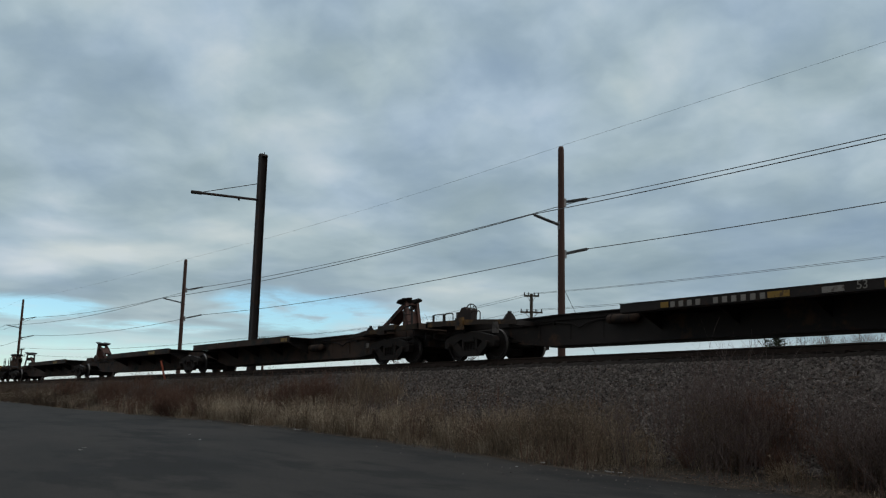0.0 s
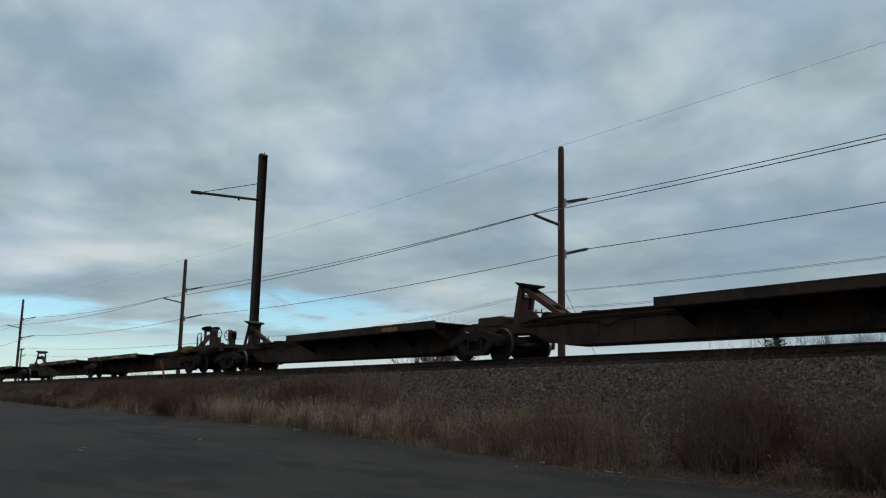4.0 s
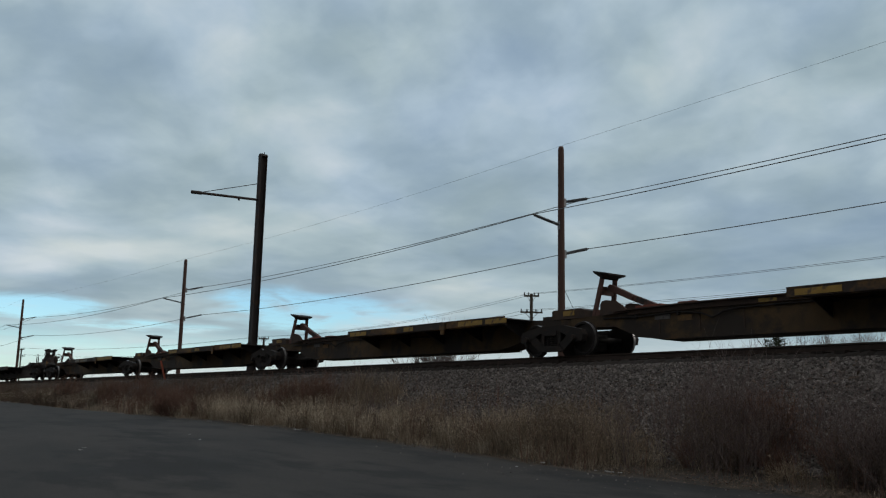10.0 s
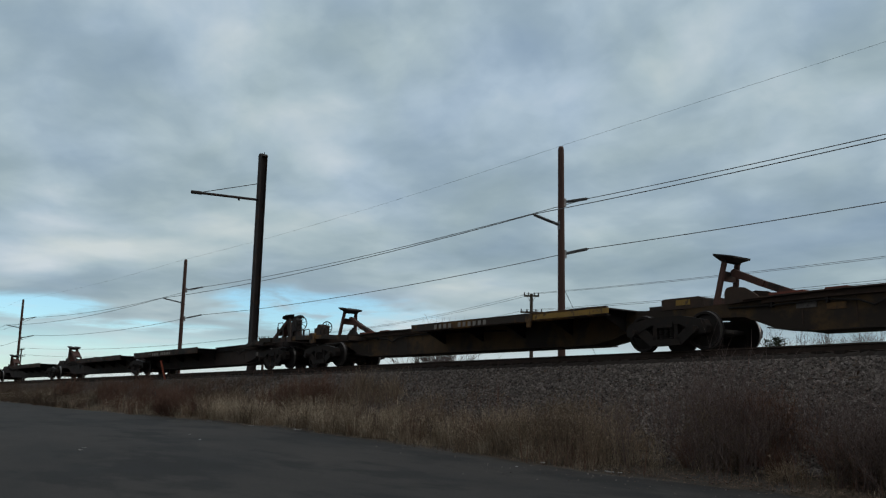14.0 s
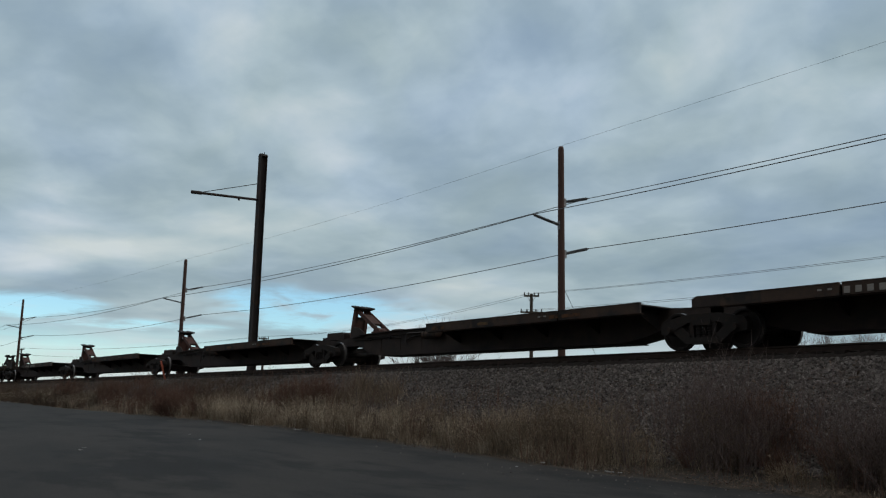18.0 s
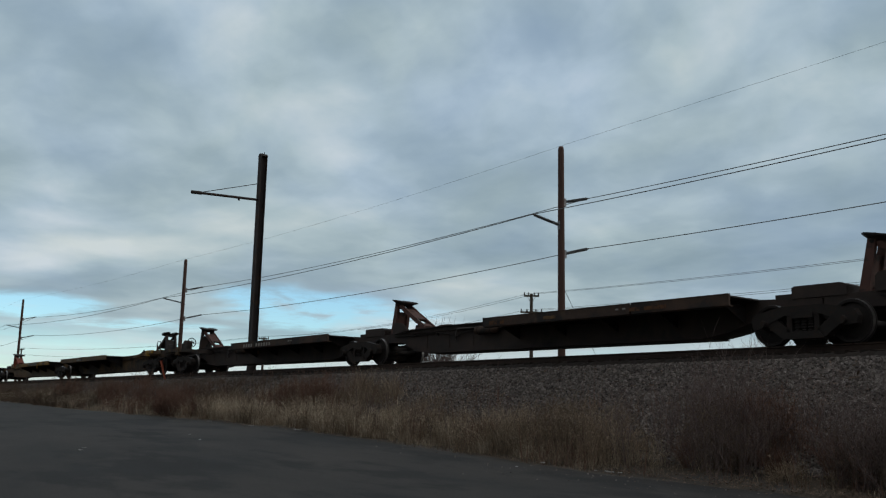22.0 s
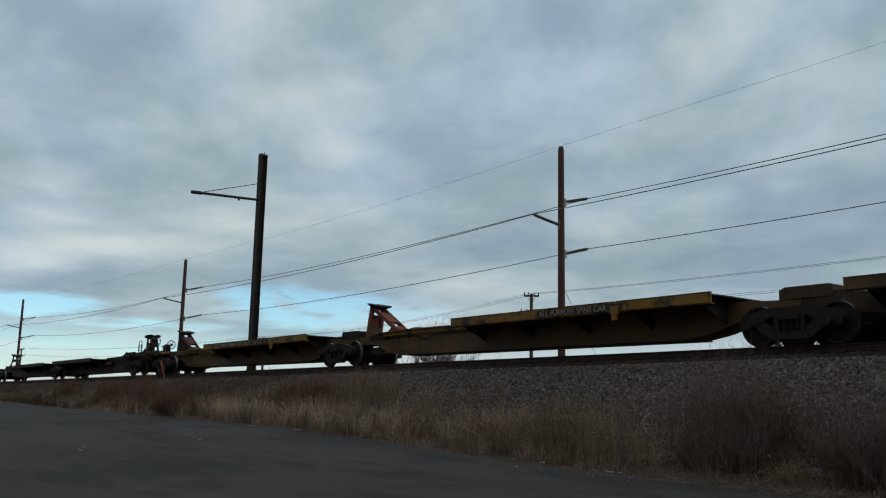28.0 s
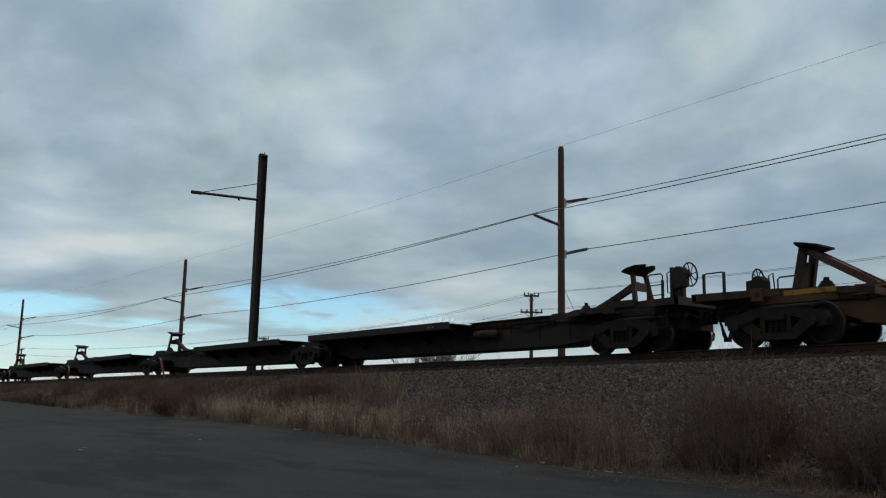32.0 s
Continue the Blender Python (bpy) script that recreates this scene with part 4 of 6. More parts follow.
    wheel_on(bm, Vector((-1.37, -0.56, 1.61)) if tall else Vector((-1.20, -0.30, 1.52)), 0.25 if tall else 0.22)
    add("handwheel", bm, "black")
    bm = bmesh.new()
    bar(bm, (0.25, 0.0, 1.06), (0.25, 0.0, 1.36), 0.28, 12, 0.11)
    bar(bm, (0.25, 0.0, 1.33), (0.25, 0.0, 1.44), 0.075, 8, 0.06)
    add("cone_stop", bm, "cast")
    return m


def pipe_mesh(flip, end):
    """The air line along the beam, dipping under its brackets."""
    bm = bmesh.new()
    chain(bm, [(0.2, -0.44, 0.90), (1.3, -0.45, 0.88), (2.6, -0.45, 0.92), (3.3, -0.47, 0.84), (3.6, -0.47, 0.72), (3.9, -0.47, 0.84), (4.3, -0.45, 0.90), (6.6, -0.44, 0.90), (9.5, -0.44, 0.80)], 0.022, 6)
    for x in (1.3, 2.6, 6.6):
        box(bm, x - 0.03, x + 0.03, -0.475, -0.39, 0.84, 0.95)
    return mesh_of("brake_pipe", bm, "cast", flip=flip)


def hook_mesh():
    """A pale pipe that rises from under the beam and runs to the air reservoir."""
    bm = bmesh.new()
    chain(bm, [(3.60, -0.46, 0.60), (3.62, -0.48, 0.86), (3.68, -0.50, 0.95), (3.82, -0.52, 0.985), (4.74, -0.54, 0.96)], 0.020, 6)
    return mesh_of("hook_pipe", bm, "dusty", smooth=True)


def stripe_mesh(width, height):
    bm = bmesh.new()
    box(bm, 0, width, -0.006, 0.006, 0, height)
    return mesh_of("stripe", bm, "stripe")


def plain_box(name, x0, x1, y0, y1, z0, z1, material):
    bm = bmesh.new()
    box(bm, x0, x1, y0, y1, z0, z1)
    return mesh_of(name, bm, material)


def bars_mesh(width, height):
    bm = bmesh.new()
    box(bm, 0, width, -0.005, 0.005, 0, height)
    return mesh_of("letter_bar", bm, "white")


def tank_meshes(paint):
    bm = bmesh.new()
    rows = [(-0.52, 0.05), (-0.48, 0.10), (-0.42, 0.125), (0.42, 0.125), (0.48, 0.10), (0.52, 0.05)]
    for (x0, r0), (x1, r1) in zip(rows, rows[1:]):
        bar(bm, (x0, 0, 0), (x1, 0, 0), r0, 14, r1)
    bmesh.ops.remove_doubles(bm, verts=bm.verts, dist=0.001)
    tank = mesh_of("air_reservoir", bm, "brown" if paint in ("black", "umber") else paint, smooth=True)
    bm = bmesh.new()
    ring(bm, (0, 0, 0), (1, 0, 0), 0.132, 0.014, 16, 4)
    box(bm, -0.03, 0.03, 0.10, 0.17, -0.05, 0.05)
    strap = mesh_of("strap", bm, "cast")
    return tank, strap, plain_box("placard", -0.10, 0.10, -0.006, 0.006, 0, 0.16, "white" if paint != "amber" else "stripe")


def flake_mesh(wide, high, tone):
    """Ragged scab of worn paint, wide by high, on the face of a side rail."""
    rng = random.Random(round(wide * 100 + high * 1000))
    bm = bmesh.new()
    ring = []
    for k in range(18):
        a, f = math.tau * k / 18, rng.uniform(0.55, 1.0)
        ring.append((wide * 0.5 * (1 + f * math.cos(a)), high * 0.5 * (1 + f * math.sin(a))))
    prism(bm, ring, -0.002, 0.003)
    return mesh_of("flaked_patch", bm, tone)


def spine_unit(at, paint, edge, hitch_paint, length=16.95, end=False, flip=False, raised=True, tall=False, marks=(), wording=None, label="", slim=False, far_cover=False, high=False, ahead=0.0, leg=None, start=None, flank="mud", rail_top=1.76, cabinet=False, trim=None):
    """One platform of an articulated spine car. at: its hitch along the train; flip: hitch at the leading end."""
    sx = -1 if flip else 1
    unit = thing("spine_car_platform", label, "spine car", group="platforms of the train")
    beam, flange, stiff, deck, rails, bearer, bracket, cover, gussets, p0, p1, stop = once(("body", paint, edge, length, end, flip, high, start), lambda: body_meshes(paint, edge, length, end, flip, high, start))
    sp = part("spine_beam", beam, unit)
    part("brake_pipe", once(("pipe", flip, end), lambda: pipe_mesh(flip, end)), sp)
    part("flange", flange, sp)
    for x in (2.0, 3.2, 4.4):
        for y in (-0.408, 0.408):
            part("stiffener", stiff, sp, pose(sx * x, y, 0))
    tank, strap, placard = once(("tank", paint), lambda: tank_meshes(paint))
    if (flip and edge in ("brown", "black") and paint != "umber") or (not flip and paint in ("umber", "black")) or (paint == "amber" and end and not flip):
        tk = part("air_reservoir", tank, unit, pose(sx * (5.35 if flip else 5.22), -0.58, 0.72 if flip else 0.86))
        for x in (-0.3, 0.3):
            part("strap", strap, tk, pose(x, 0, 0))
    if flip and paint in ("umber", "brown"):
        part("placard", placard, unit, pose(sx * 1.95, -0.408, 0.60), "pale stencilled placard")
    if not flip and paint == "umber":
        part("hook_pipe", once("hook", hook_mesh), unit, label="pale bent air pipe")
    dk = part("deck_plate", deck, unit)
    for r in rails:
        part(r.name.split(".")[0], r, unit)
    for k in range(5):
        part("cross_bearer", bearer, dk, pose(sx * (p0 + 0.35 + k * (p1 - p0 - 0.7) / 4), 0, 0))
    for y in (-1.535, 1.535) if edge in ("ochre", "yellow") else ():
        part("jacking_bracket", bracket, unit, pose(sx * (p1 - 2.75), y, 0))
    if not end:
        part("articulation_cover", cover, unit, pose(sx * -1.12, 0, 0))
        for g in gussets:
            part("hitch_gusset", g, unit)
    if far_cover:
        part("articulation_cover", cover, unit, pose(sx * stop, 0, 0))
    if raised:
        leg = leg or hitch_paint
        m = once(("hitch", hitch_paint, flip, slim, leg), lambda: hitch_meshes(hitch_paint, flip, slim, leg))
        for key, me in m.items():
            part(me.name.split(".")[0], me, unit, pose(ahead + (0.11 if end and flip else 0.0), 0, 0))
    if end:
        m = once(("end", paint, trim or edge, flip, tall, flank, rail_top, cabinet), lambda: end_meshes(paint, trim or edge, flip, tall, flank, rail_top, cabinet))
        for key, me in m.items():
            part(me.name.split(".")[0], me, unit)
    for kind, x, w in marks:
        if kind == "s":
            part("stripe", once(("stripe", w), lambda: stripe_mesh(w, 0.13)), unit, pose((x if sx > 0 else -x - w) + 0.17, -1.518, 0.95 if high else 0.895), "yellow stripe")
        elif kind == "b":
            for k in [k for k in range(w) if k != 4]:
                part("letter_bar", once("letter_bar", lambda: bars_mesh(0.125, 0.13)), unit, pose(x + 0.17 + k * 0.232, -1.518, 0.94 if high else 0.855 if paint == "umber" else 0.89), "faded white lettering")
        elif kind == "c":
            for k in [k for k in range(w) if k != 4]:
                part("letter_bar", once("small_bar", lambda: bars_mesh(0.085, 0.12)), unit, pose(x + 0.17 + k * 0.135, -1.52, 0.965), "white lettering")
        elif kind == "p":
            part("panel", once(("panel", w), lambda: plain_box("panel", 0, w, -0.004, 0.004, 0, 0.17, "umber")), unit, pose(x + 0.17, -1.513, 0.94 if high else 0.88), "dark brown lettering panel")
        elif kind == "w":
            part("stripe", once(("pale", w), lambda: plain_box("stripe", 0, w, -0.006, 0.006, 0, 0.12, "white")), unit, pose(x + 0.17, -1.518, 0.95 if high else 0.895), "faded white stripe")
        elif kind == "k":
            wide, tall_by, z, y, tone = w
            part("patch", once(("patch", wide, tall_by, tone), lambda: plain_box("patch", 0, wide, -0.005, 0.005, 0, tall_by, tone)), unit, pose(x, y, z), "worn paint patch")
        elif kind == "j":
            wide, tall_by, z, tone = w
            part("flaked_patch", once(("flake", wide, tall_by, tone), lambda: flake_mesh(wide, tall_by, tone)), unit, pose(x, -1.514 - (0.003 if tone == "dusty" else 0), z), "flaked and stained paint")
        elif kind == "r":
            for d in (0, 0.22):
                part("reflector", once("reflector", lambda: plain_box("reflector", 0, 0.09, -0.006, 0.006, 0, 0.035, "white")), unit, pose(x + 0.17 + d, -1.518, 0.94), "small pale reflector")
    if wording:
        text, x, size = wording
        part("lettering", once(("text", text), lambda: letters(text, size)), unit, pose(x + 0.17, -1.522, 0.95 if high else 0.91, 90, 0, 0), "white lettering")
    MOVERS.append((unit, at, BODY_LIFT))
    return unit


def spine_set(front, middles, pitch, back, paint, edge, hitch_paint, look_of, marks=(), end_marks=(), tall=(True, False), slim=False, wording=None, cover=True, first_marks=(), back_marks=None, end_wording=(None, None), front_length=16.62, joint=16.1, ahead=0.0, leg=None, back_hitch=None, back_paint=None, back_shift=0.0, flank="mud", rails=(1.76, 1.38), cabinet=False, trims=(None, None), first_start=None, front_look=None):
    """front: leading unit's hitch; middles and back: hitches of the others, from the front."""
    front_paint, front_edge, front_hitch = front_look or (paint, edge, hitch_paint)
    spine_unit(front, front_paint, front_edge, front_hitch, front_length, True, True, tall=tall[0], marks=end_marks, slim=slim, far_cover=cover, high=pitch > 17.5, wording=end_wording[0], label=look_of + ", at a coupler", ahead=ahead, leg=None if front_look else leg, flank=flank, rail_top=rails[0], cabinet=cabinet, trim=trims[0])
    rail_truck(front + 0.42 + ahead)
    for k, at in enumerate(middles):
        spine_unit(at, paint, edge, hitch_paint, joint + 1.12 if k == 0 and pitch < 17.5 else pitch if k == 0 else middles[k - 1] - at, marks=[*marks, *first_marks] if k == 0 else marks, slim=slim, high=pitch > 17.5, wording=wording if k == 0 else None, start=first_start if k == 0 else None, label=look_of + ", mid-set")
        rail_truck(at + (joint if k == 0 else middles[k - 1] - at - 1.12))
    spine_unit(back, paint, edge, back_paint or hitch_paint, pitch, True, ahead=back_shift, tall=tall[1], marks=marks if back_marks is None else back_marks, slim=slim or back_hitch is not None, high=pitch > 17.5, wording=end_wording[1], rail_top=rails[1], trim=trims[1], leg=back_hitch or leg, label=look_of + ", at a coupler")
    rail_truck(back + pitch - 1.12)
    rail_truck(back - 0.33)


def hose_loop(at):
    """The black air hose that arches over the joint of one set."""
    hose = thing("air_hose", "black rubber air hose arching over a car joint", "hose")
    bm = bmesh.new()
    chain(bm, [(0.25 * math.cos(a), -0.2, 0.96 + 0.34 * math.sin(a)) for a in (k * math.pi / 10 for k in range(11))], 0.035, 8)
    part("loop", mesh_of("loop", bm, "black", smooth=True), hose)
    MOVERS.append((hose, at, BODY_LIFT))


def build_train():
    # the cut ahead: only its last platforms come into view
    spine_unit(-20.63, "black", "black", "brown", 18.1, True, raised=False, rail_top=1.38, trim="ochre", marks=[("s", 7.02, 0.22), ("s", 9.8, 0.5), ("w", 11.0, 0.46), ("s", 12.25, 0.5), ("b", 7.3, 11)], wording=("53", 11.7, 0.24),
               label="black spine car platform with white lettering, hitch folded down")
    rail_truck(-20.63 - 0.33)
    rail_truck(-20.63 + 16.98)
    spine_unit(-2.53, "black", "black", "brown", 18.1, label="black spine car platform, mid-set")
    rail_truck(-2.53 + 16.98)
    long = dict(pitch=18.1, front_length=17.87, joint=17.15)
    spine_set(-25.63, [-59.53], back=-77.63, paint="brown", edge="brown", hitch_paint="maroon", look_of="dirty brown spine car platform, dark red hitch", end_marks=[("s", 6.2, 0.5)], marks=[("s", 12.5, 0.9)], tall=(None, True), flank="ochre", trims=("mud", None), rails=(1.76, 1.78), back_hitch="black", cover=False, **long)
    hose_loop(-59.53 + 17.15)
    spine_set(-82.63, [-114.23, -131.18, -148.13], 16.95, -165.08, "brown", "ochre", "maroon", "grimy brown spine car platform, ochre side rails",
              marks=[("s", 6.17, 1.0), ("s", 9.4, 0.5), ("s", 12.2, 1.1), ("s", 13.45, 0.9), ("k", 1.86, (0.49, 0.13, 0.77, -0.412, "dusty")), ("k", 2.56, (0.43, 0.14, 0.70, -0.412, "ochre")), ("k", -1.30, (0.42, 0.13, 1.07, -0.426, "stripe")), ("k", 4.82, (0.45, 0.08, 0.97, -0.466, "stripe"))], end_marks=[("s", 6.2, 0.8), ("s", 9.0, 1.2)], back_marks=[("b", 7.2, 11), ("s", 11.4, 2.9)], slim=True, tall=(True, False), flank="chrome_yellow", cabinet=True)
    spine_set(-170.08, [-201.52, -218.63, -235.58], 16.95, -252.53, "umber", "brown", "maroon", "dark grimy spine car platform, rusty side rails",
              marks=[("r", 11.0, 0), ("k", 6.45, (0.62, 0.10, 0.87, -1.517, "rust")), ("k", 8.65, (0.45, 0.08, 0.88, -1.517, "ochre")), ("k", 11.6, (1.1, 0.09, 0.88, -1.517, "rust"))], end_marks=[("r", -12.45, 0), ("b", -11.9, 11)], back_marks=[("b", 7.25, 11), ("r", 11.2, 0), ("k", 6.26, (0.47, 0.14, 0.67, -0.412, "ochre"))], tall=(True, False), trims=(None, "mud"), ahead=0.42, leg="umber")
    spine_set(-257.53, [-291.43], back=-309.53, paint="amber", edge="yellow", hitch_paint="red", look_of="weathered yellow spine car platform, red hitch", wording=("ALL PURPOSE SPINE CAR", 9.95, 0.215), marks=[], first_marks=[("p", 9.85, 3.0), ("j", 6.42, (0.30, 0.12, 0.935, "dusty")), ("j", 6.85, (0.42, 0.15, 0.945, "umber")), ("j", 6.98, (0.26, 0.09, 0.965, "dusty")), ("j", 7.42, (0.5, 0.13, 0.93, "mud"))], back_marks=[("p", 10.72, 1.15), ("p", 7.78, 1.62), ("c", 7.85, 11)], end_marks=[("p", -11.88, 1.15)], end_wording=(("1-2871-57", -11.8, 0.215), ("1-2871-57", 10.8, 0.215)), tall=(None, False), flank="chrome_yellow", rails=(1.62, 1.62), back_paint="maroon", back_shift=-0.12, leg="umber", first_start=6.28, front_look=("mud", "amber", "black"), **long)
    spine_set(-314.53, [-346.13, -363.08, -380.03], 16.95, -396.98, "black", "black", "brown", "black spine car platform, dark hitch", end_marks=[("r", -7.2, 0)], slim=True)
    spine_set(-401.98, [-433.58], 16.95, -450.53, "brown", "brown", "maroon", "dirty brown spine car platform, far back")


build_train()


# ---- poles and wires ----
EYE_Z = 1.45


def h_column():
    """Steel wide-flange column of the old electrification, with a bracket arm over the track."""
    x, y, top = -46.75, 22.5, EYE_Z + 14.15
    base = float(ground_height(x, y)) - 0.3
    p = thing("catenary_column", "tall dark steel column with a bracket arm over the track", "pole", pose(x, y, base))
    h = top - base
    bm = bmesh.new()
    box(bm, -0.19, 0.19, -0.20, -0.175, 0, h)
    box(bm, -0.19, 0.19, 0.175, 0.20, 0, h)
    box(bm, -0.012, 0.012, -0.176, 0.176, 0, h)
    part("column", mesh_of("column", bm, "pole_dark"), p)
    bm = bmesh.new()
    prism(bm, [(-0.20, h), (0.20, h), (0.13, h + 0.13), (0.0, h + 0.17), (-0.13, h + 0.13)], -0.21, 0.21)
    bar(bm, (-0.13, 0, h + 0.1), (-0.13, 0, h + 0.24), 0.02, 6)
    bar(bm, (0.13, 0, h + 0.1), (0.13, 0, h + 0.24), 0.02, 6)
    part("cap", mesh_of("cap", bm, "pole_dark"), p)
    root, tip, rod = EYE_Z + 11.55 - base, EYE_Z + 11.38 - base, EYE_Z + 12.5 - base
    bm = bmesh.new()
    bar(bm, (0, -0.2, root), (0, -4.1, tip), 0.075, 8)
    bar(bm, (0, -3.55, tip + 0.02), (0, -4.15, tip), 0.10, 8)
    part("bracket_arm", mesh_of("bracket_arm", bm, "pole_dark"), p)
    bm = bmesh.new()
    bar(bm, (0, -0.2, rod), (0, -3.6, tip + 0.06), 0.022, 6)
    part("tie_rod", mesh_of("tie_rod", bm, "pole_dark"), p)
    bm = bmesh.new()
    bar(bm, (0, -1.35, root - 0.06), (0, -1.35, root - 0.22), 0.06, 8)
    part("clamp", mesh_of("clamp", bm, "pole_dark"), p)
    bm = bmesh.new()
    bar(bm, (-0.05, -0.23, 3.2), (-0.05, -0.23, 3.35), 0.10, 8)
    box(bm, -0.02, 0.45, -0.24, -0.21, 0.95, 1.02)
    part("step_bracket", mesh_of("step_bracket", bm, "pole_dark"), p)


def line_pole(x, y, top):
    base = float(ground_height(x, y)) - 0.3
    p = thing("power_pole", "slim brown weathering steel power pole with grey post insulators", "pole", pose(x, y, base), group="power line poles")
    h = top - base
    bm = bmesh.new()
    lathe_up(bm, [(0.17, 0), (0.165, h * 0.3), (0.135, h - 0.25), (0.135, h - 0.12), (0.10, h)])
    part("shaft", mesh_of("shaft", bm, "pole_brown", smooth=True), p)
    for name, s, root, tip in (("post_insulator", -1, 3.60, 3.36), ("post_insulator", 1, 2.53, 2.12), ("post_insulator", 1, 4.87, 4.45)):
        bm = bmesh.new()
        a, b = Vector((0, s * 0.16, h - root)), Vector((0, s * 1.72, h - tip))
        for i in range(14):
            u = a.lerp(b, 0.05 + i * 0.066)
            bar(bm, u, u + (b - a).normalized() * 0.045, 0.075, 10, 0.055)
        bar(bm, a, b, 0.035, 8)
        ins = part(name, mesh_of(name, bm, "insulator"), p)
        bm = bmesh.new()
        box(bm, -0.07, 0.07, s * 0.10 - 0.06, s * 0.10 + 0.10 * s + 0.06, h - root - 0.20, h - root + 0.16)
        part("insulator_base", mesh_of("insulator_base", bm, "grey"), ins)
    return p


def lathe_up(bm, profile, n=16):
    rows = [[bm.verts.new((r * math.cos(k * math.tau / n), r * math.sin(k * math.tau / n), z)) for k in range(n)] for r, z in profile]
    for a, b in zip(rows, rows[1:]):
        for k in range(n):
            bm.faces.new((a[k], a[(k + 1) % n], b[(k + 1) % n], b[k]))
    bm.faces.new(rows[0][::-1])
    bm.faces.new(rows[-1])


def wire(p, q, sag, r=0.015, label="thin grey overhead line conductor", n=24):
    bm = bmesh.new()
    pts = []
    for i in range(n + 1):
        u = i / n
        c = Vector(p).lerp(Vector(q), u)
        c.z -= 4 * sag * u * (1 - u)
        pts.append(c)
    chain(bm, pts, r, 5)
    return tagged(new("overhead_wire", mesh_of("overhead_wire", bm, "wire")), label, "wire", "overhead wires")


LINE = [(-123.1, 27.3, 13.95), (-71.5, 28.0, 13.1), (-28.0, 28.0, 13.12), (17.0, 28.1, 13.98)]


def build_lines():
    h_column()
    ends = [(-190.0, 27.3, 13.4), *LINE]
    for x, y, top in ends:
        line_pole(x, y, top)
    for (x0, y0, t0), (x1, y1, t1) in zip(ends, ends[1:]):
        wire((x0, y0, t0 + 0.04), (x1, y1, t1 + 0.04), 0.05 if x1 > 0 else 0.3, 0.005, "thin shield wire along the pole tops")
        for s, drop in ((-1, 3.36), (1, 2.12), (1, 4.45)):
            wire((x0, y0 + s * 1.72, t0 - drop), (x1, y1 + s * 1.72, t1 - drop), 0.45 if x1 > 0 else 0.38 if x1 > -40 else 0.55, 0.018)
    # guy wire of the near pole
    wire((-28.0, 28.15, 6.7), (-28.0 + 1.6, 30.1, 1.4), 0.0, 0.012, "steel guy wire of the pole", 2)
    # an older timber line behind
    for x, y, top in ((-48.07, 45.0, EYE_Z + 8.3), (-90.8, 45.0, EYE_Z + 7.2), (-178.0, 40.0, EYE_Z + 9.1), (20.0, 45.0, EYE_Z + 8.5)):
        base = float(ground_height(x, y)) - 0.3
        p = thing("utility_pole", "weathered timber utility pole with two crossarms", "pole", pose(x, y, base), group="timber poles")
        h = top - base
        bm = bmesh.new()
        lathe_up(bm, [(0.16, 0), (0.11, h), (0.08, h + 0.02)], 10)
        part("shaft", mesh_of("shaft", bm, "pole_wood"), p)
        for z, w in ((h - 0.15, 0.55), (h - 1.35, 0.8)):
            bm = bmesh.new()
            box(bm, -w, w, -0.14, -0.03, z - 0.06, z + 0.06)
            arm = part("crossarm", mesh_of("crossarm", bm, "pole_wood"), p, pose(0, 0, 0, 0, 0, 52))
            for u in (-0.92, -0.4, 0.4, 0.92):
                bm = bmesh.new()
                bar(bm, (u * w, -0.08, z + 0.05), (u * w, -0.08, z + 0.25), 0.055, 8, 0.04)
                part("insulator", mesh_of("insulator", bm, "insulator"), arm)
            bm = bmesh.new()
            bar(bm, (-w * 0.55, -0.1, z - 0.05), (0, -0.06, z - 0.55), 0.02, 4)
            bar(bm, (w * 0.55, -0.1, z - 0.05), (0, -0.06, z - 0.55), 0.02, 4)
            part("arm_brace", mesh_of("arm_brace", bm, "grey"), arm)
    # two pairs of line wires, one on each crossarm
    spans = ((-178.0, 40, 9.25, -90.8, 45, 7.35), (-90.8, 45, 7.35, -48.07, 45, 8.32), (-48.07, 45, 8.32, 20.0, 45, 9.15))
    for drop, half in ((0.0, 0.28), (1.2, 0.5)):
        for side in (-half, half):
            for x0, y0, z0, x1, y1, z1 in spans:
                wire((x0 + 0.6 * side, y0 + 0.8 * side, EYE_Z + z0 - drop), (x1 + 0.6 * side, y1 + 0.8 * side, EYE_Z + z1 - drop), 0.75, 0.011)


build_lines()


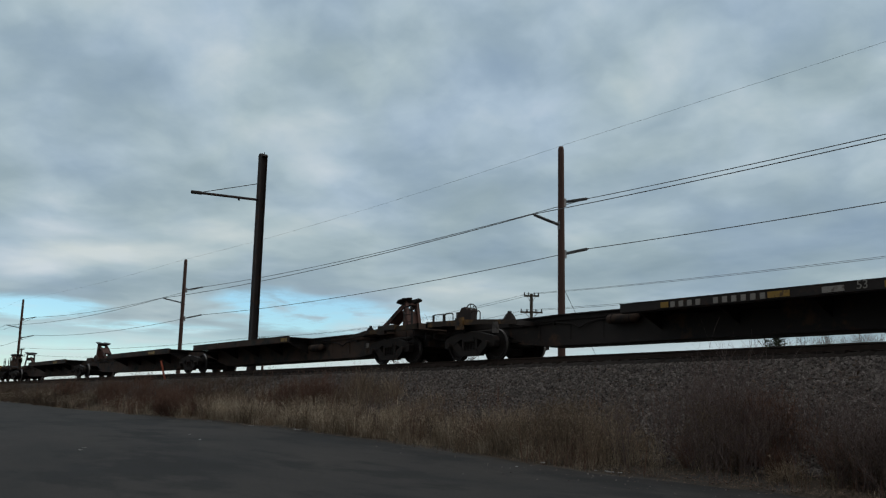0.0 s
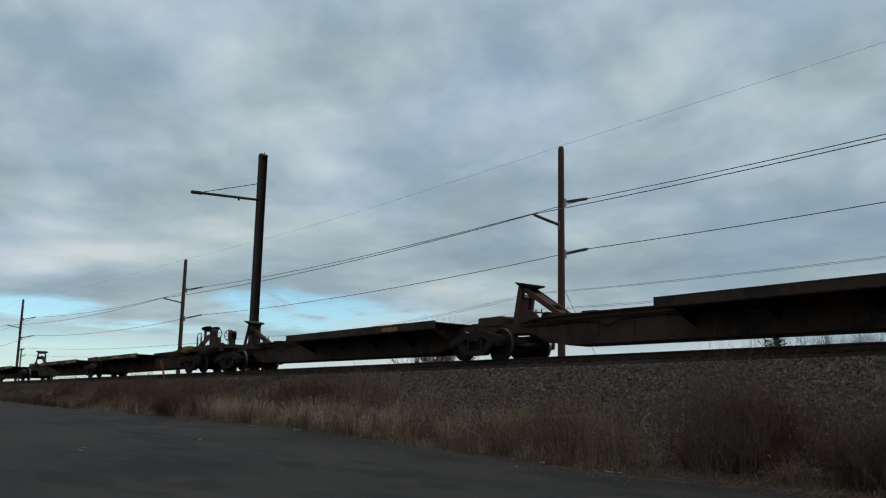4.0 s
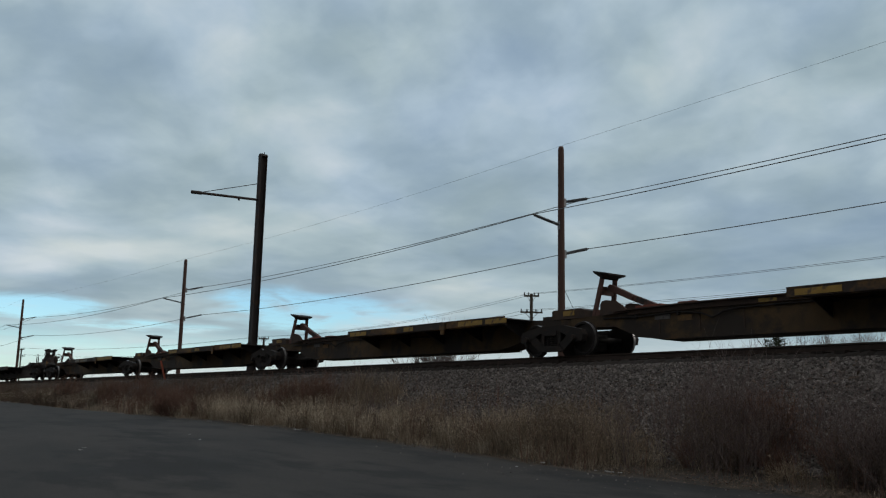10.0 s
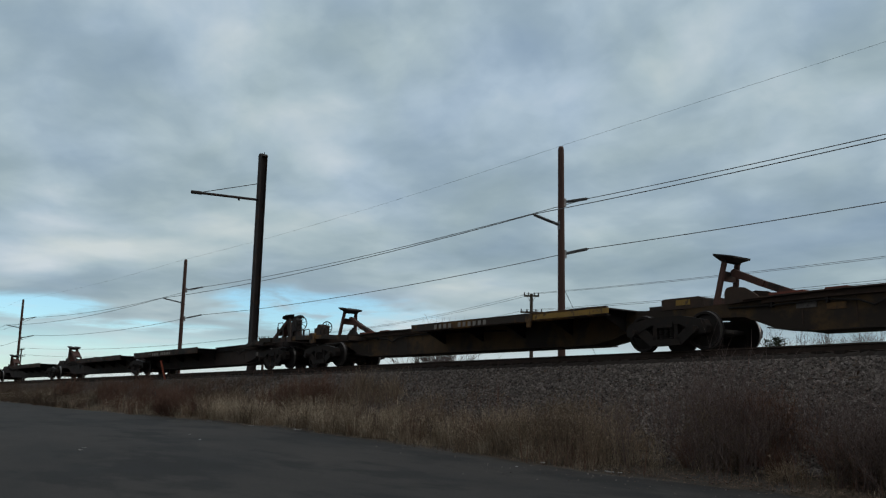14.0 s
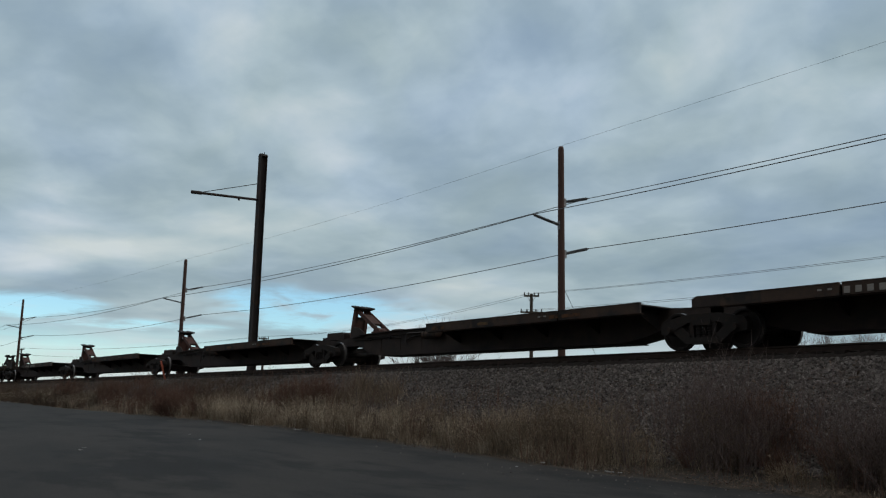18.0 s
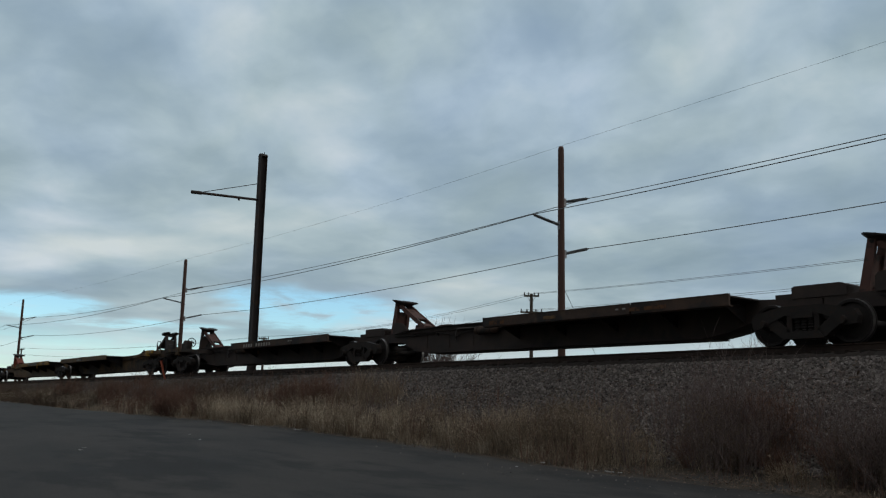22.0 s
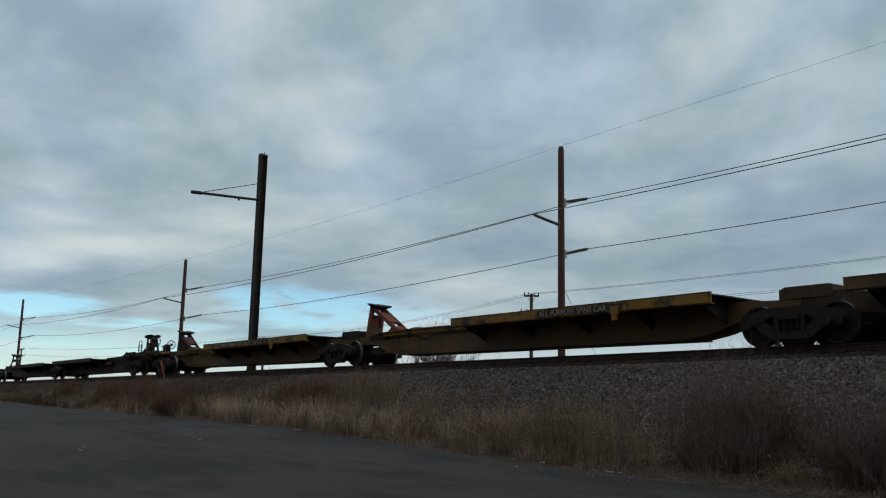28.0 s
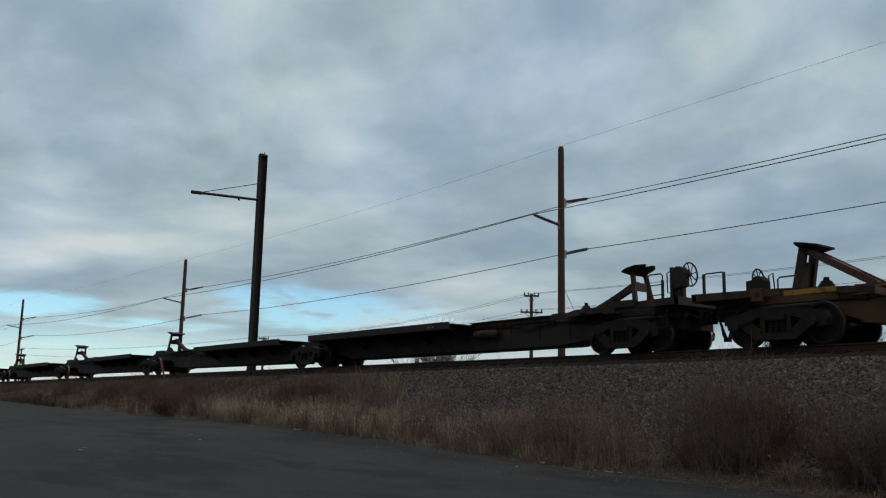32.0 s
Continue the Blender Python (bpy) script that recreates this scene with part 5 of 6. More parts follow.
# ---- plants and litter ----
def stems(name, spots, height, lean, width, per, material, seed, spread=0.12, bend=0.35):
    """Tufts of flat, tapering, bending blades; one mesh."""
    rng = np.random.default_rng(seed)
    spots = np.array(spots)
    spots = np.repeat(spots, (per * spots[:, 2]).astype(int) + 1, axis=0)
    n = len(spots)
    k = spots[:, 2]
    a, r = rng.random(n) * math.tau, spread * np.sqrt(rng.random(n))
    bx, by = spots[:, 0] + r * np.cos(a), spots[:, 1] + r * np.sin(a)
    z = ground_height(bx, by) - 0.02
    clump = np.sin(spots[:, 0] * 2.1 + np.sin(spots[:, 1] * 3.0)) * np.sin(spots[:, 1] * 2.7 + 1.3 * np.sin(spots[:, 0] * 1.1))
    h = height * np.sqrt(k) * (0.4 + 0.8 * rng.random(n) ** 1.3) * (0.75 + 0.5 * clump)
    da = rng.random(n) * math.tau
    tip = lean * h * (0.2 + rng.random(n))
    wa = rng.random(n) * math.tau
    rows = []
    for u in (0.0, 0.4, 0.75, 1.0):
        off = tip * u ** (1 + 2 * bend)
        zz = z + h * u * (1 - bend * 0.3 * u * lean)
        s = width * ((1 - u) * 0.9 + 0.12)
        cx, cy = bx + np.cos(da) * off, by + np.sin(da) * off
        rows += [np.stack([cx - np.cos(wa) * s, cy - np.sin(wa) * s, zz], -1), np.stack([cx + np.cos(wa) * s, cy + np.sin(wa) * s, zz], -1)]
    verts = np.stack(rows, 1).reshape(-1, 3).tolist()
    quads = np.array([(0, 1, 3, 2), (2, 3, 5, 4), (4, 5, 7, 6)])
    faces = (np.arange(n)[:, None, None] * 8 + quads[None]).reshape(-1, 4).tolist()
    return raw(name, verts, faces, material)


def build_grass():
    rng = np.random.default_rng(5)
    tall, dull, low, red = [], [], [], []
    for _ in range(12000):
        x = -4 - 90 * rng.random() ** 1.45
        v = rng.random() ** 1.15
        y = lane_edge(x) + 0.12 + 2.9 * v
        patch = noise.noise(Vector((x * 0.14 + 2.0, y * 0.35, 3.0))) + 0.85 * noise.noise(Vector((x * 0.75, y * 0.9, 8.0))) + 0.4 * noise.noise(Vector((x * 1.7, y * 1.7, 1.0)))
        stand = float(np.interp(x, [-60, -31, -28, -18.2, -17, -15.9, -15.2, -12.6, -11.6, -11.0, -4], [0.10, 0.05, 0.32, 0.26, -0.22, -0.22, 0.30, 0.22, -0.2, -0.6, -0.6]))
        k = patch + 0.10 + stand - 0.6 * max(0.0, v - 0.45)
        if x > -11.2 and rng.random() < 0.75:
            continue
        if k > 0.10:
            (dull if x < -33 + 3 * patch or rng.random() < 0.6 else tall).append((x, y, min(1.6, 0.15 + 1.8 * k)))
        elif v < 0.55:
            (low if x < -11.2 else dull).append((x, y, 0.5 if x < -11.2 else 0.15))
        if rng.random() < 0.09:
            red.append((x, y, 0.5 + 0.7 * rng.random()))
    # weeds climb the whole bank farther west
    for _ in range(3200):
        x, y = -31 - 95 * rng.random() ** 1.2, 13.4 + 3.0 * rng.random()
        if noise.noise(Vector((x * 0.3, y * 0.6, 5.0))) > -0.12:
            (red if rng.random() < 0.2 else dull).append((x, y, 0.35 + 0.5 * rng.random()))
    # a stand of tall weeds high on the bank
    for _ in range(110):
        x, y = -23.6 + 1.3 * rng.normal(), 14.3 + 0.6 * rng.normal()
        (red if rng.random() < 0.4 else dull).append((x, min(y, 15.8), 0.8 + 0.9 * rng.random()))
    # pale fanning tussocks, thickest where the grass stands tall
    tussocks = []
    while len(tussocks) < 340:
        x = -11.2 - 50 * rng.random() ** 1.3
        y = lane_edge(x) + 0.25 + 1.9 * rng.random() ** 1.2
        patch = noise.noise(Vector((x * 0.14 + 2.0, y * 0.35, 3.0))) + 0.85 * noise.noise(Vector((x * 0.75, y * 0.9, 8.0)))
        stand = float(np.interp(x, [-60, -34, -28, -18.2, -17, -15.9, -15.2, -12.6, -11.6], [-0.1, 0.0, 0.32, 0.26, -0.22, -0.22, 0.30, 0.22, -0.2]))
        if patch + stand > 0.25 * rng.random():
            tussocks.append((x, y, 0.35 + 0.75 * rng.random()))
    for x in (-12.1, -11.75, -11.6, -10.9, -9.6):
        red.append((x, 16.2, 0.35))
    tagged(new("dry_grass", stems("dry_grass", tall, 0.66, 0.70, 0.006, 9, "straw", 1, 0.17)), "tall straw-coloured dead grass along the foot of the bank", "grass", kind="stuff")
    tagged(new("tussock_grass", stems("tussock_grass", tussocks, 0.66, 1.0, 0.006, 60, "pale_straw", 6, 0.13, 0.5)), "pale fanning tussocks of dead grass", "grass", kind="stuff")
    distant = [p for p in dull if p[0] < -31]
    dull = [p for p in dull if p[0] >= -31]
    tagged(new("far_grass", stems("far_grass", distant, 0.64, 0.70, 0.006, 11, "sere", 9, 0.17)), "dark brown dead grass farther along the lane", "grass", kind="stuff")
    tagged(new("dull_grass", stems("dull_grass", dull, 0.64, 0.70, 0.006, 11, "dull_grass", 4, 0.17)), "brown weathered dead grass along the lane", "grass", kind="stuff")
    tagged(new("short_grass", stems("short_grass", low, 0.36, 1.0, 0.0045, 12, "straw", 2, 0.22)), "short matted dead grass on the verge", "grass", kind="stuff")
    tagged(new("weed_stems", stems("weed_stems", red, 1.0, 0.3, 0.005, 7, "russet", 3, 0.2, 0.1)), "russet dead weed stems among the grass", "weeds", kind="stuff")


def frizz(name, spots, per, flakes, material, seed, size=0.016, lean=0.16, thick=0.0035):
    """Dead weeds: thin upright stalks whose upper parts carry many curled leaves and seed tufts. spots: x, y, height, radius."""
    rng = np.random.default_rng(seed)
    sp = np.repeat(np.array(spots), per, axis=0)
    n = len(sp)
    a, r = rng.random(n) * math.tau, sp[:, 3] * np.sqrt(rng.random(n))
    base = np.stack([sp[:, 0] + r * np.cos(a), sp[:, 1] + r * np.sin(a), np.zeros(n)], -1)
    base[:, 2] = ground_height(base[:, 0], base[:, 1]) - 0.02
    h = sp[:, 2] * (0.45 + 0.6 * rng.random(n))
    tip = base + np.stack([rng.normal(0, lean, n) * h, rng.normal(0, lean, n) * h, h], -1)
    side = np.stack([np.cos(a), np.sin(a), np.zeros(n)], -1) * thick
    stalk = np.stack([base - side, base + side, tip + side * 0.4, tip - side * 0.4], 1)
    u = 0.30 + 0.75 * rng.random((n, flakes)) ** 0.8
    at = base[:, None] + (tip - base)[:, None] * u[..., None] + rng.normal(0, 0.030, (n, flakes, 3)) * (1.25 - 0.6 * u[..., None])
    p = rng.normal(size=(n, flakes, 3))
    q = rng.normal(size=(n, flakes, 3))
    k = size * (0.4 + 0.9 * rng.random((n, flakes, 1)))
    p[..., 2] *= 2.2
    p *= 1.25 * k / np.linalg.norm(p, axis=-1, keepdims=True)
    q *= 0.30 * k / np.linalg.norm(q, axis=-1, keepdims=True)
    leaf = np.stack([at - p, at + q, at + p, at - q], 2).reshape(-1, 4, 3)
    verts = np.concatenate([stalk, leaf]).reshape(-1, 3)
    return raw(name, verts.tolist(), np.arange(len(verts)).reshape(-1, 4).tolist(), material)


def build_weeds():
    rng = np.random.default_rng(31)

    def verge(count, x0, x1, d0, d1, h0, h1, radius, rough=0.9):
        out = []
        while len(out) < count:
            x = x0 + (x1 - x0) * rng.random()
            y = lane_edge(x) + d0 + (d1 - d0) * rng.random()
            if noise.noise(Vector((x * rough, y * rough, 4.0))) > -0.12:
                out.append((x, y, h0 + (h1 - h0) * rng.random(), radius))
        return out

    def stand(count, x, y, sx, sy, h0, h1, radius):
        return [(x + sx * rng.normal(), max(y + sy * rng.normal(), float(lane_edge(x)) + 0.15), h0 + (h1 - h0) * rng.random(), radius) for _ in range(count)]

    pale = verge(80, -28.5, -21, 0.2, 1.5, 0.4, 0.75, 0.16) + verge(150, -31, -17.5, 0.2, 1.3, 0.35, 0.70, 0.16) + stand(56, -27.6, 12.75, 1.0, 0.25, 0.5, 0.8, 0.18) + verge(70, -60, -33, 0.2, 2.0, 0.35, 0.6, 0.3)
    tagged(new("pale_weeds", frizz("pale_weeds", pale, 9, 16, "pale_straw", 41, 0.021)), "pale dead weeds with curled seed tufts along the lane", "weeds", kind="stuff")
    brown = verge(260, -33, -11.2, 0.15, 1.8, 0.40, 0.75, 0.18) + stand(110, -12.7, 12.85, 0.75, 0.30, 0.70, 1.15, 0.16) + stand(40, -17.3, 12.9, 0.7, 0.4, 0.3, 0.55, 0.2) + stand(9, -7.9, 12.7, 0.3, 0.15, 0.25, 0.45, 0.12)
    far = verge(300, -75, -31, 0.3, 4.0, 0.35, 0.75, 0.3) + stand(60, -17.3, 12.75, 0.32, 0.18, 0.30, 0.55, 0.16) + stand(24, -34.5, 13.0, 1.2, 0.3, 0.4, 0.6, 0.2) + stand(50, -9.35, 13.3, 0.35, 0.25, 0.8, 1.35, 0.16) + stand(34, -6.5, 12.9, 0.4, 0.25, 0.6, 1.05, 0.15)
    tagged(new("dark_weeds", frizz("dark_weeds", far, 9, 16, "sere", 46, 0.025)), "dark matted dead weeds on the bank", "weeds", kind="stuff")
    tagged(new("brown_weeds", frizz("brown_weeds", brown, 9, 16, "dull_grass", 42, 0.025)), "brown dead weeds standing along the foot of the bank", "weeds", kind="stuff")
    straw = stand(46, -14.9, 13.3, 0.5, 0.25, 0.5, 0.75, 0.16) + stand(60, -13.4, 12.8, 1.1, 0.35, 0.5, 0.9, 0.15) + stand(18, -11.2, 12.8, 0.5, 0.3, 0.4, 0.7, 0.12) + verge(150, -24, -15.0, 0.3, 1.6, 0.4, 0.7, 0.14)
    tagged(new("straw_weeds", frizz("straw_weeds", straw, 10, 12, "straw", 43, 0.022, 0.22)), "straw-coloured dead grass tufts gone to seed", "grass", kind="stuff")
    russet = stand(70, -25.9, 14.0, 0.9, 0.35, 0.6, 1.0, 0.18) + stand(120, -32.3, 12.5, 0.55, 0.14, 0.45, 0.75, 0.14) + stand(40, -8.85, 13.6, 0.25, 0.25, 0.9, 1.30, 0.16) + stand(22, -44.0, 14.9, 1.6, 0.4, 0.5, 0.9, 0.25) + stand(30, -37.0, 13.2, 2.0, 0.5, 0.4, 0.7, 0.25) + stand(5, -6.9, 12.9, 0.5, 0.25, 0.5, 0.95, 0.15)
    tagged(new("russet_weeds", frizz("russet_weeds", russet, 13, 18, "russet", 44, 0.025)), "russet dead dock and weeds on the bank", "weeds", kind="stuff")
    stalks = verge(60, -30, -12, 0.4, 2.0, 0.7, 1.0, 0.05) + stand(12, -8.1, 13.7, 0.3, 0.2, 0.9, 1.1, 0.05) + stand(16, -6.7, 12.9, 0.5, 0.2, 0.8, 1.1, 0.05)
    tagged(new("dark_stalks", frizz("dark_stalks", stalks, 2, 9, "twig", 45, 0.026, 0.10, 0.008)), "dark upright dead stalks among the grass", "weeds", kind="stuff")
    # sticks and dead leaves caught among the stones
    count = 5200
    x, y = -5 - 55 * rng.random(count) ** 1.5, 13.0 + 3.4 * rng.random(count) ** 1.35
    z = ground_height(x, y) + 0.055
    a, half, wide = rng.random(count) * math.tau, 0.025 + 0.09 * rng.random(count) ** 3, 0.005 + 0.012 * rng.random(count)
    d = np.stack([np.cos(a) * half, np.sin(a) * half, 0.3 * half * rng.normal(size=count)], -1)
    w = np.stack([-np.sin(a) * wide, np.cos(a) * wide, wide * rng.random(count)], -1)
    c = np.stack([x, y, z], -1)
    verts = np.stack([c - d - w, c + d - w * 0.5, c + d + w * 0.5, c - d + w], 1).reshape(-1, 3)
    tagged(new("bank_debris", raw("bank_debris", verts.tolist(), np.arange(len(verts)).reshape(-1, 4).tolist(), "leaf")), "dead leaves and broken sticks among the ballast", "leaves", kind="stuff")


def twigs(bm, p, d, length, r, depth, rng):
    steps = 3
    for i in range(steps):
        d = (d + Vector((rng.uniform(-1, 1), rng.uniform(-1, 1), rng.uniform(-0.3, 0.7))) * 0.22).normalized()
        q = p + d * (length / steps)
        bar(bm, p, q, r * (1 - 0.25 * i), 4, r * (0.78 - 0.25 * i))
        if depth and (i or depth > 1):
            for _ in range(rng.choice((1, 2, 2))):
                side = (d + Vector((rng.uniform(-1, 1), rng.uniform(-1, 1), rng.uniform(-0.2, 0.8))) * 0.85).normalized()
                twigs(bm, q, side, length * rng.uniform(0.45, 0.7), r * 0.55, depth - 1, rng)
        p = q


def shrub_mesh(name, seed, height, stem_count, material, depth=2, spread=0.5, r=0.009):
    rng = random.Random(seed)
    bm = bmesh.new()
    for _ in range(stem_count):
        a, k = rng.uniform(0, math.tau), rng.uniform(0.1, 1) * spread
        d = Vector((math.cos(a) * k, math.sin(a) * k, 1)).normalized()
        twigs(bm, Vector((math.cos(a) * 0.15 * k, math.sin(a) * 0.15 * k, -0.05)), d, height * rng.uniform(0.55, 1.0), r, depth, rng)
    return mesh_of(name, bm, material)


def build_shrubs():
    kinds = [shrub_mesh("shrub", 10 + k, 1.0, 7, "twig", 2, 0.6, 0.0065) for k in range(4)]
    reds = [shrub_mesh("russet_shrub", 30 + k, 0.9, 46, "russet", 2, 1.0, 0.010) for k in range(2)]
    rng = random.Random(4)

    def plant(mesh, x, y, s, label, category="shrub"):
        ob = tagged(new("shrub", mesh), label, category, "bare shrubs on the bank")
        ob.matrix_basis = pose(x, y, float(ground_height(np.array(x), np.array(y))), 0, 0, rng.uniform(0, 360)) @ Matrix.Scale(s, 4)

    for k in range(45):
        # two loose thickets and what stands between them
        x, y = -11.0 + 2.4 * rng.random(), 12.5 + 1.2 * rng.random()
        if k < 18:
            x, y = min(-9.35 + rng.gauss(0, 0.5), -8.55), 13.15 + rng.gauss(0, 0.35)
        elif k < 38:
            x, y = max(-6.6 + rng.gauss(0, 0.5), -7.1), 12.9 + rng.gauss(0, 0.3)
        plant(rng.choice(kinds), x, y, rng.uniform(0.6, 1.15), "bare grey-brown twiggy shrub on the bank")
    for x, y in ((-13.2, 12.9), (-15.0, 13.2), (-17.5, 12.8), (-12.6, 14.0), (-20.5, 13.3)):
        plant(rng.choice(kinds), x, y, 0.7, "bare grey-brown twiggy shrub on the bank")
    for x, y, s in ((-9.35, 13.4, 1.4), (-9.2, 13.35, 1.3), (-9.5, 13.5, 1.35), (-9.3, 13.5, 1.3), (-9.4, 13.2, 1.05), (-9.0, 13.5, 0.9), (-9.35, 13.6, 1.1), (-6.6, 13.2, 1.0), (-6.4, 13.1, 1.05), (-10.9, 14.5, 0.85), (-10.4, 14.5, 0.75), (-10.5, 14.3, 0.8), (-10.75, 14.5, 0.9), (-10.95, 14.3, 0.85), (-11.2, 14.2, 0.7), (-10.2, 13.9, 0.9), (-10.7, 13.6, 0.9), (-8.4, 14.4, 0.9)):
        plant(rng.choice(kinds), x, y, s, "bare grey-brown twiggy shrub on the bank")
    for x, y, s in ((-32.6, 12.4, 0.85), (-31.9, 12.45, 0.8), (-31.2, 12.5, 0.65), (-14.95, 12.6, 0.5), (-14.6, 12.75, 0.42), (-9.0, 13.3, 0.5), (-8.3, 13.0, 0.4), (-10.0, 13.0, 0.45), (-7.6, 13.4, 0.5), (-24.4, 14.0, 0.9), (-41.0, 13.1, 1.0), (-37.5, 13.4, 0.9), (-33.8, 13.6, 0.9), (-48.0, 13.2, 1.1), (-9.9, 14.2, 0.45)):
        plant(rng.choice(reds), x, y, s, "russet-brown dead shrub on the verge")


def bare_tree(seed, height, spread):
    rng = random.Random(seed)
    bm = bmesh.new()
    bar(bm, (0, 0, -0.2), (0, 0, height * 0.35), 0.12, 6, 0.09)
    for k in range(12):
        a = rng.uniform(0, math.tau)
        d = Vector((math.cos(a) * spread, math.sin(a) * spread, 1)).normalized()
        twigs(bm, Vector((0, 0, height * rng.uniform(0.2, 0.36))), d, height * rng.uniform(0.4, 0.62), 0.06, 3, rng)
    return mesh_of("bare_tree", bm, "twig")


def conifer(seed):
    rng = random.Random(seed)
    bm = bmesh.new()
    bar(bm, (0, 0, -0.2), (0, 0, 3.3), 0.07, 6, 0.02)
    for k in range(150):
        z = 0.3 + 3.0 * rng.random()
        reach = 1.8 * (1 - z / 4.2) * rng.uniform(0.6, 1.1)
        a = rng.uniform(0, math.tau)
        p, q = Vector((0, 0, z)), Vector((math.cos(a) * reach, math.sin(a) * reach, z + 0.35 * reach))
        bar(bm, p, q, 0.012, 4)
        for i in range(16):
            c = p.lerp(q, 0.2 + 0.8 * rng.random())
            e = c + Vector((rng.uniform(-1, 1), rng.uniform(-1, 1), rng.uniform(-0.3, 0.7))) * 0.16
            bar(bm, c, e, 0.012, 3, 0.004)
    return mesh_of("conifer", bm, "needle")


def build_far_trees():
    trees = [bare_tree(50 + k, 5.5, 0.8) for k in range(4)]
    rng = random.Random(9)

    def at(me, name, x, y, s, label):
        ob = tagged(new(name, me), label, "tree", "distant trees")
        ob.matrix_basis = pose(x, y, float(ground_height(np.array(x), np.array(y))), 0, 0, rng.uniform(0, 360)) @ Matrix.Scale(s, 4)

    for k in range(84):
        x = -118 + 1.45 * k + rng.uniform(-1, 1)
        at(rng.choice(trees), "bare_tree", x * 1.0, 165 + rng.uniform(-12, 12), rng.uniform(1.75, 2.3) * (1.0 if x > -102 else 0.75), "bare winter tree in a distant belt")
    at(conifer(2), "conifer", -67.5, 115, 1.9, "slim evergreen sapling beyond the track")
    at(conifer(1), "conifer", -44.2, 70, 2.1, "small dark evergreen beyond the track")
    for k in range(24):
        x = -190 + 2.2 * k + rng.uniform(-1, 1)
        at(rng.choice(trees), "bare_tree", x, 170 + rng.uniform(-10, 10), rng.uniform(1.0, 1.4), "low bare tree far beyond the track")
    bush = shrub_mesh("round_bush", 77, 2.6, 60, "twig", 2, 0.9, 0.032)
    at(bush, "bare_bush", -73.8, 56.0, 2.25, "bare round bush beyond the track")


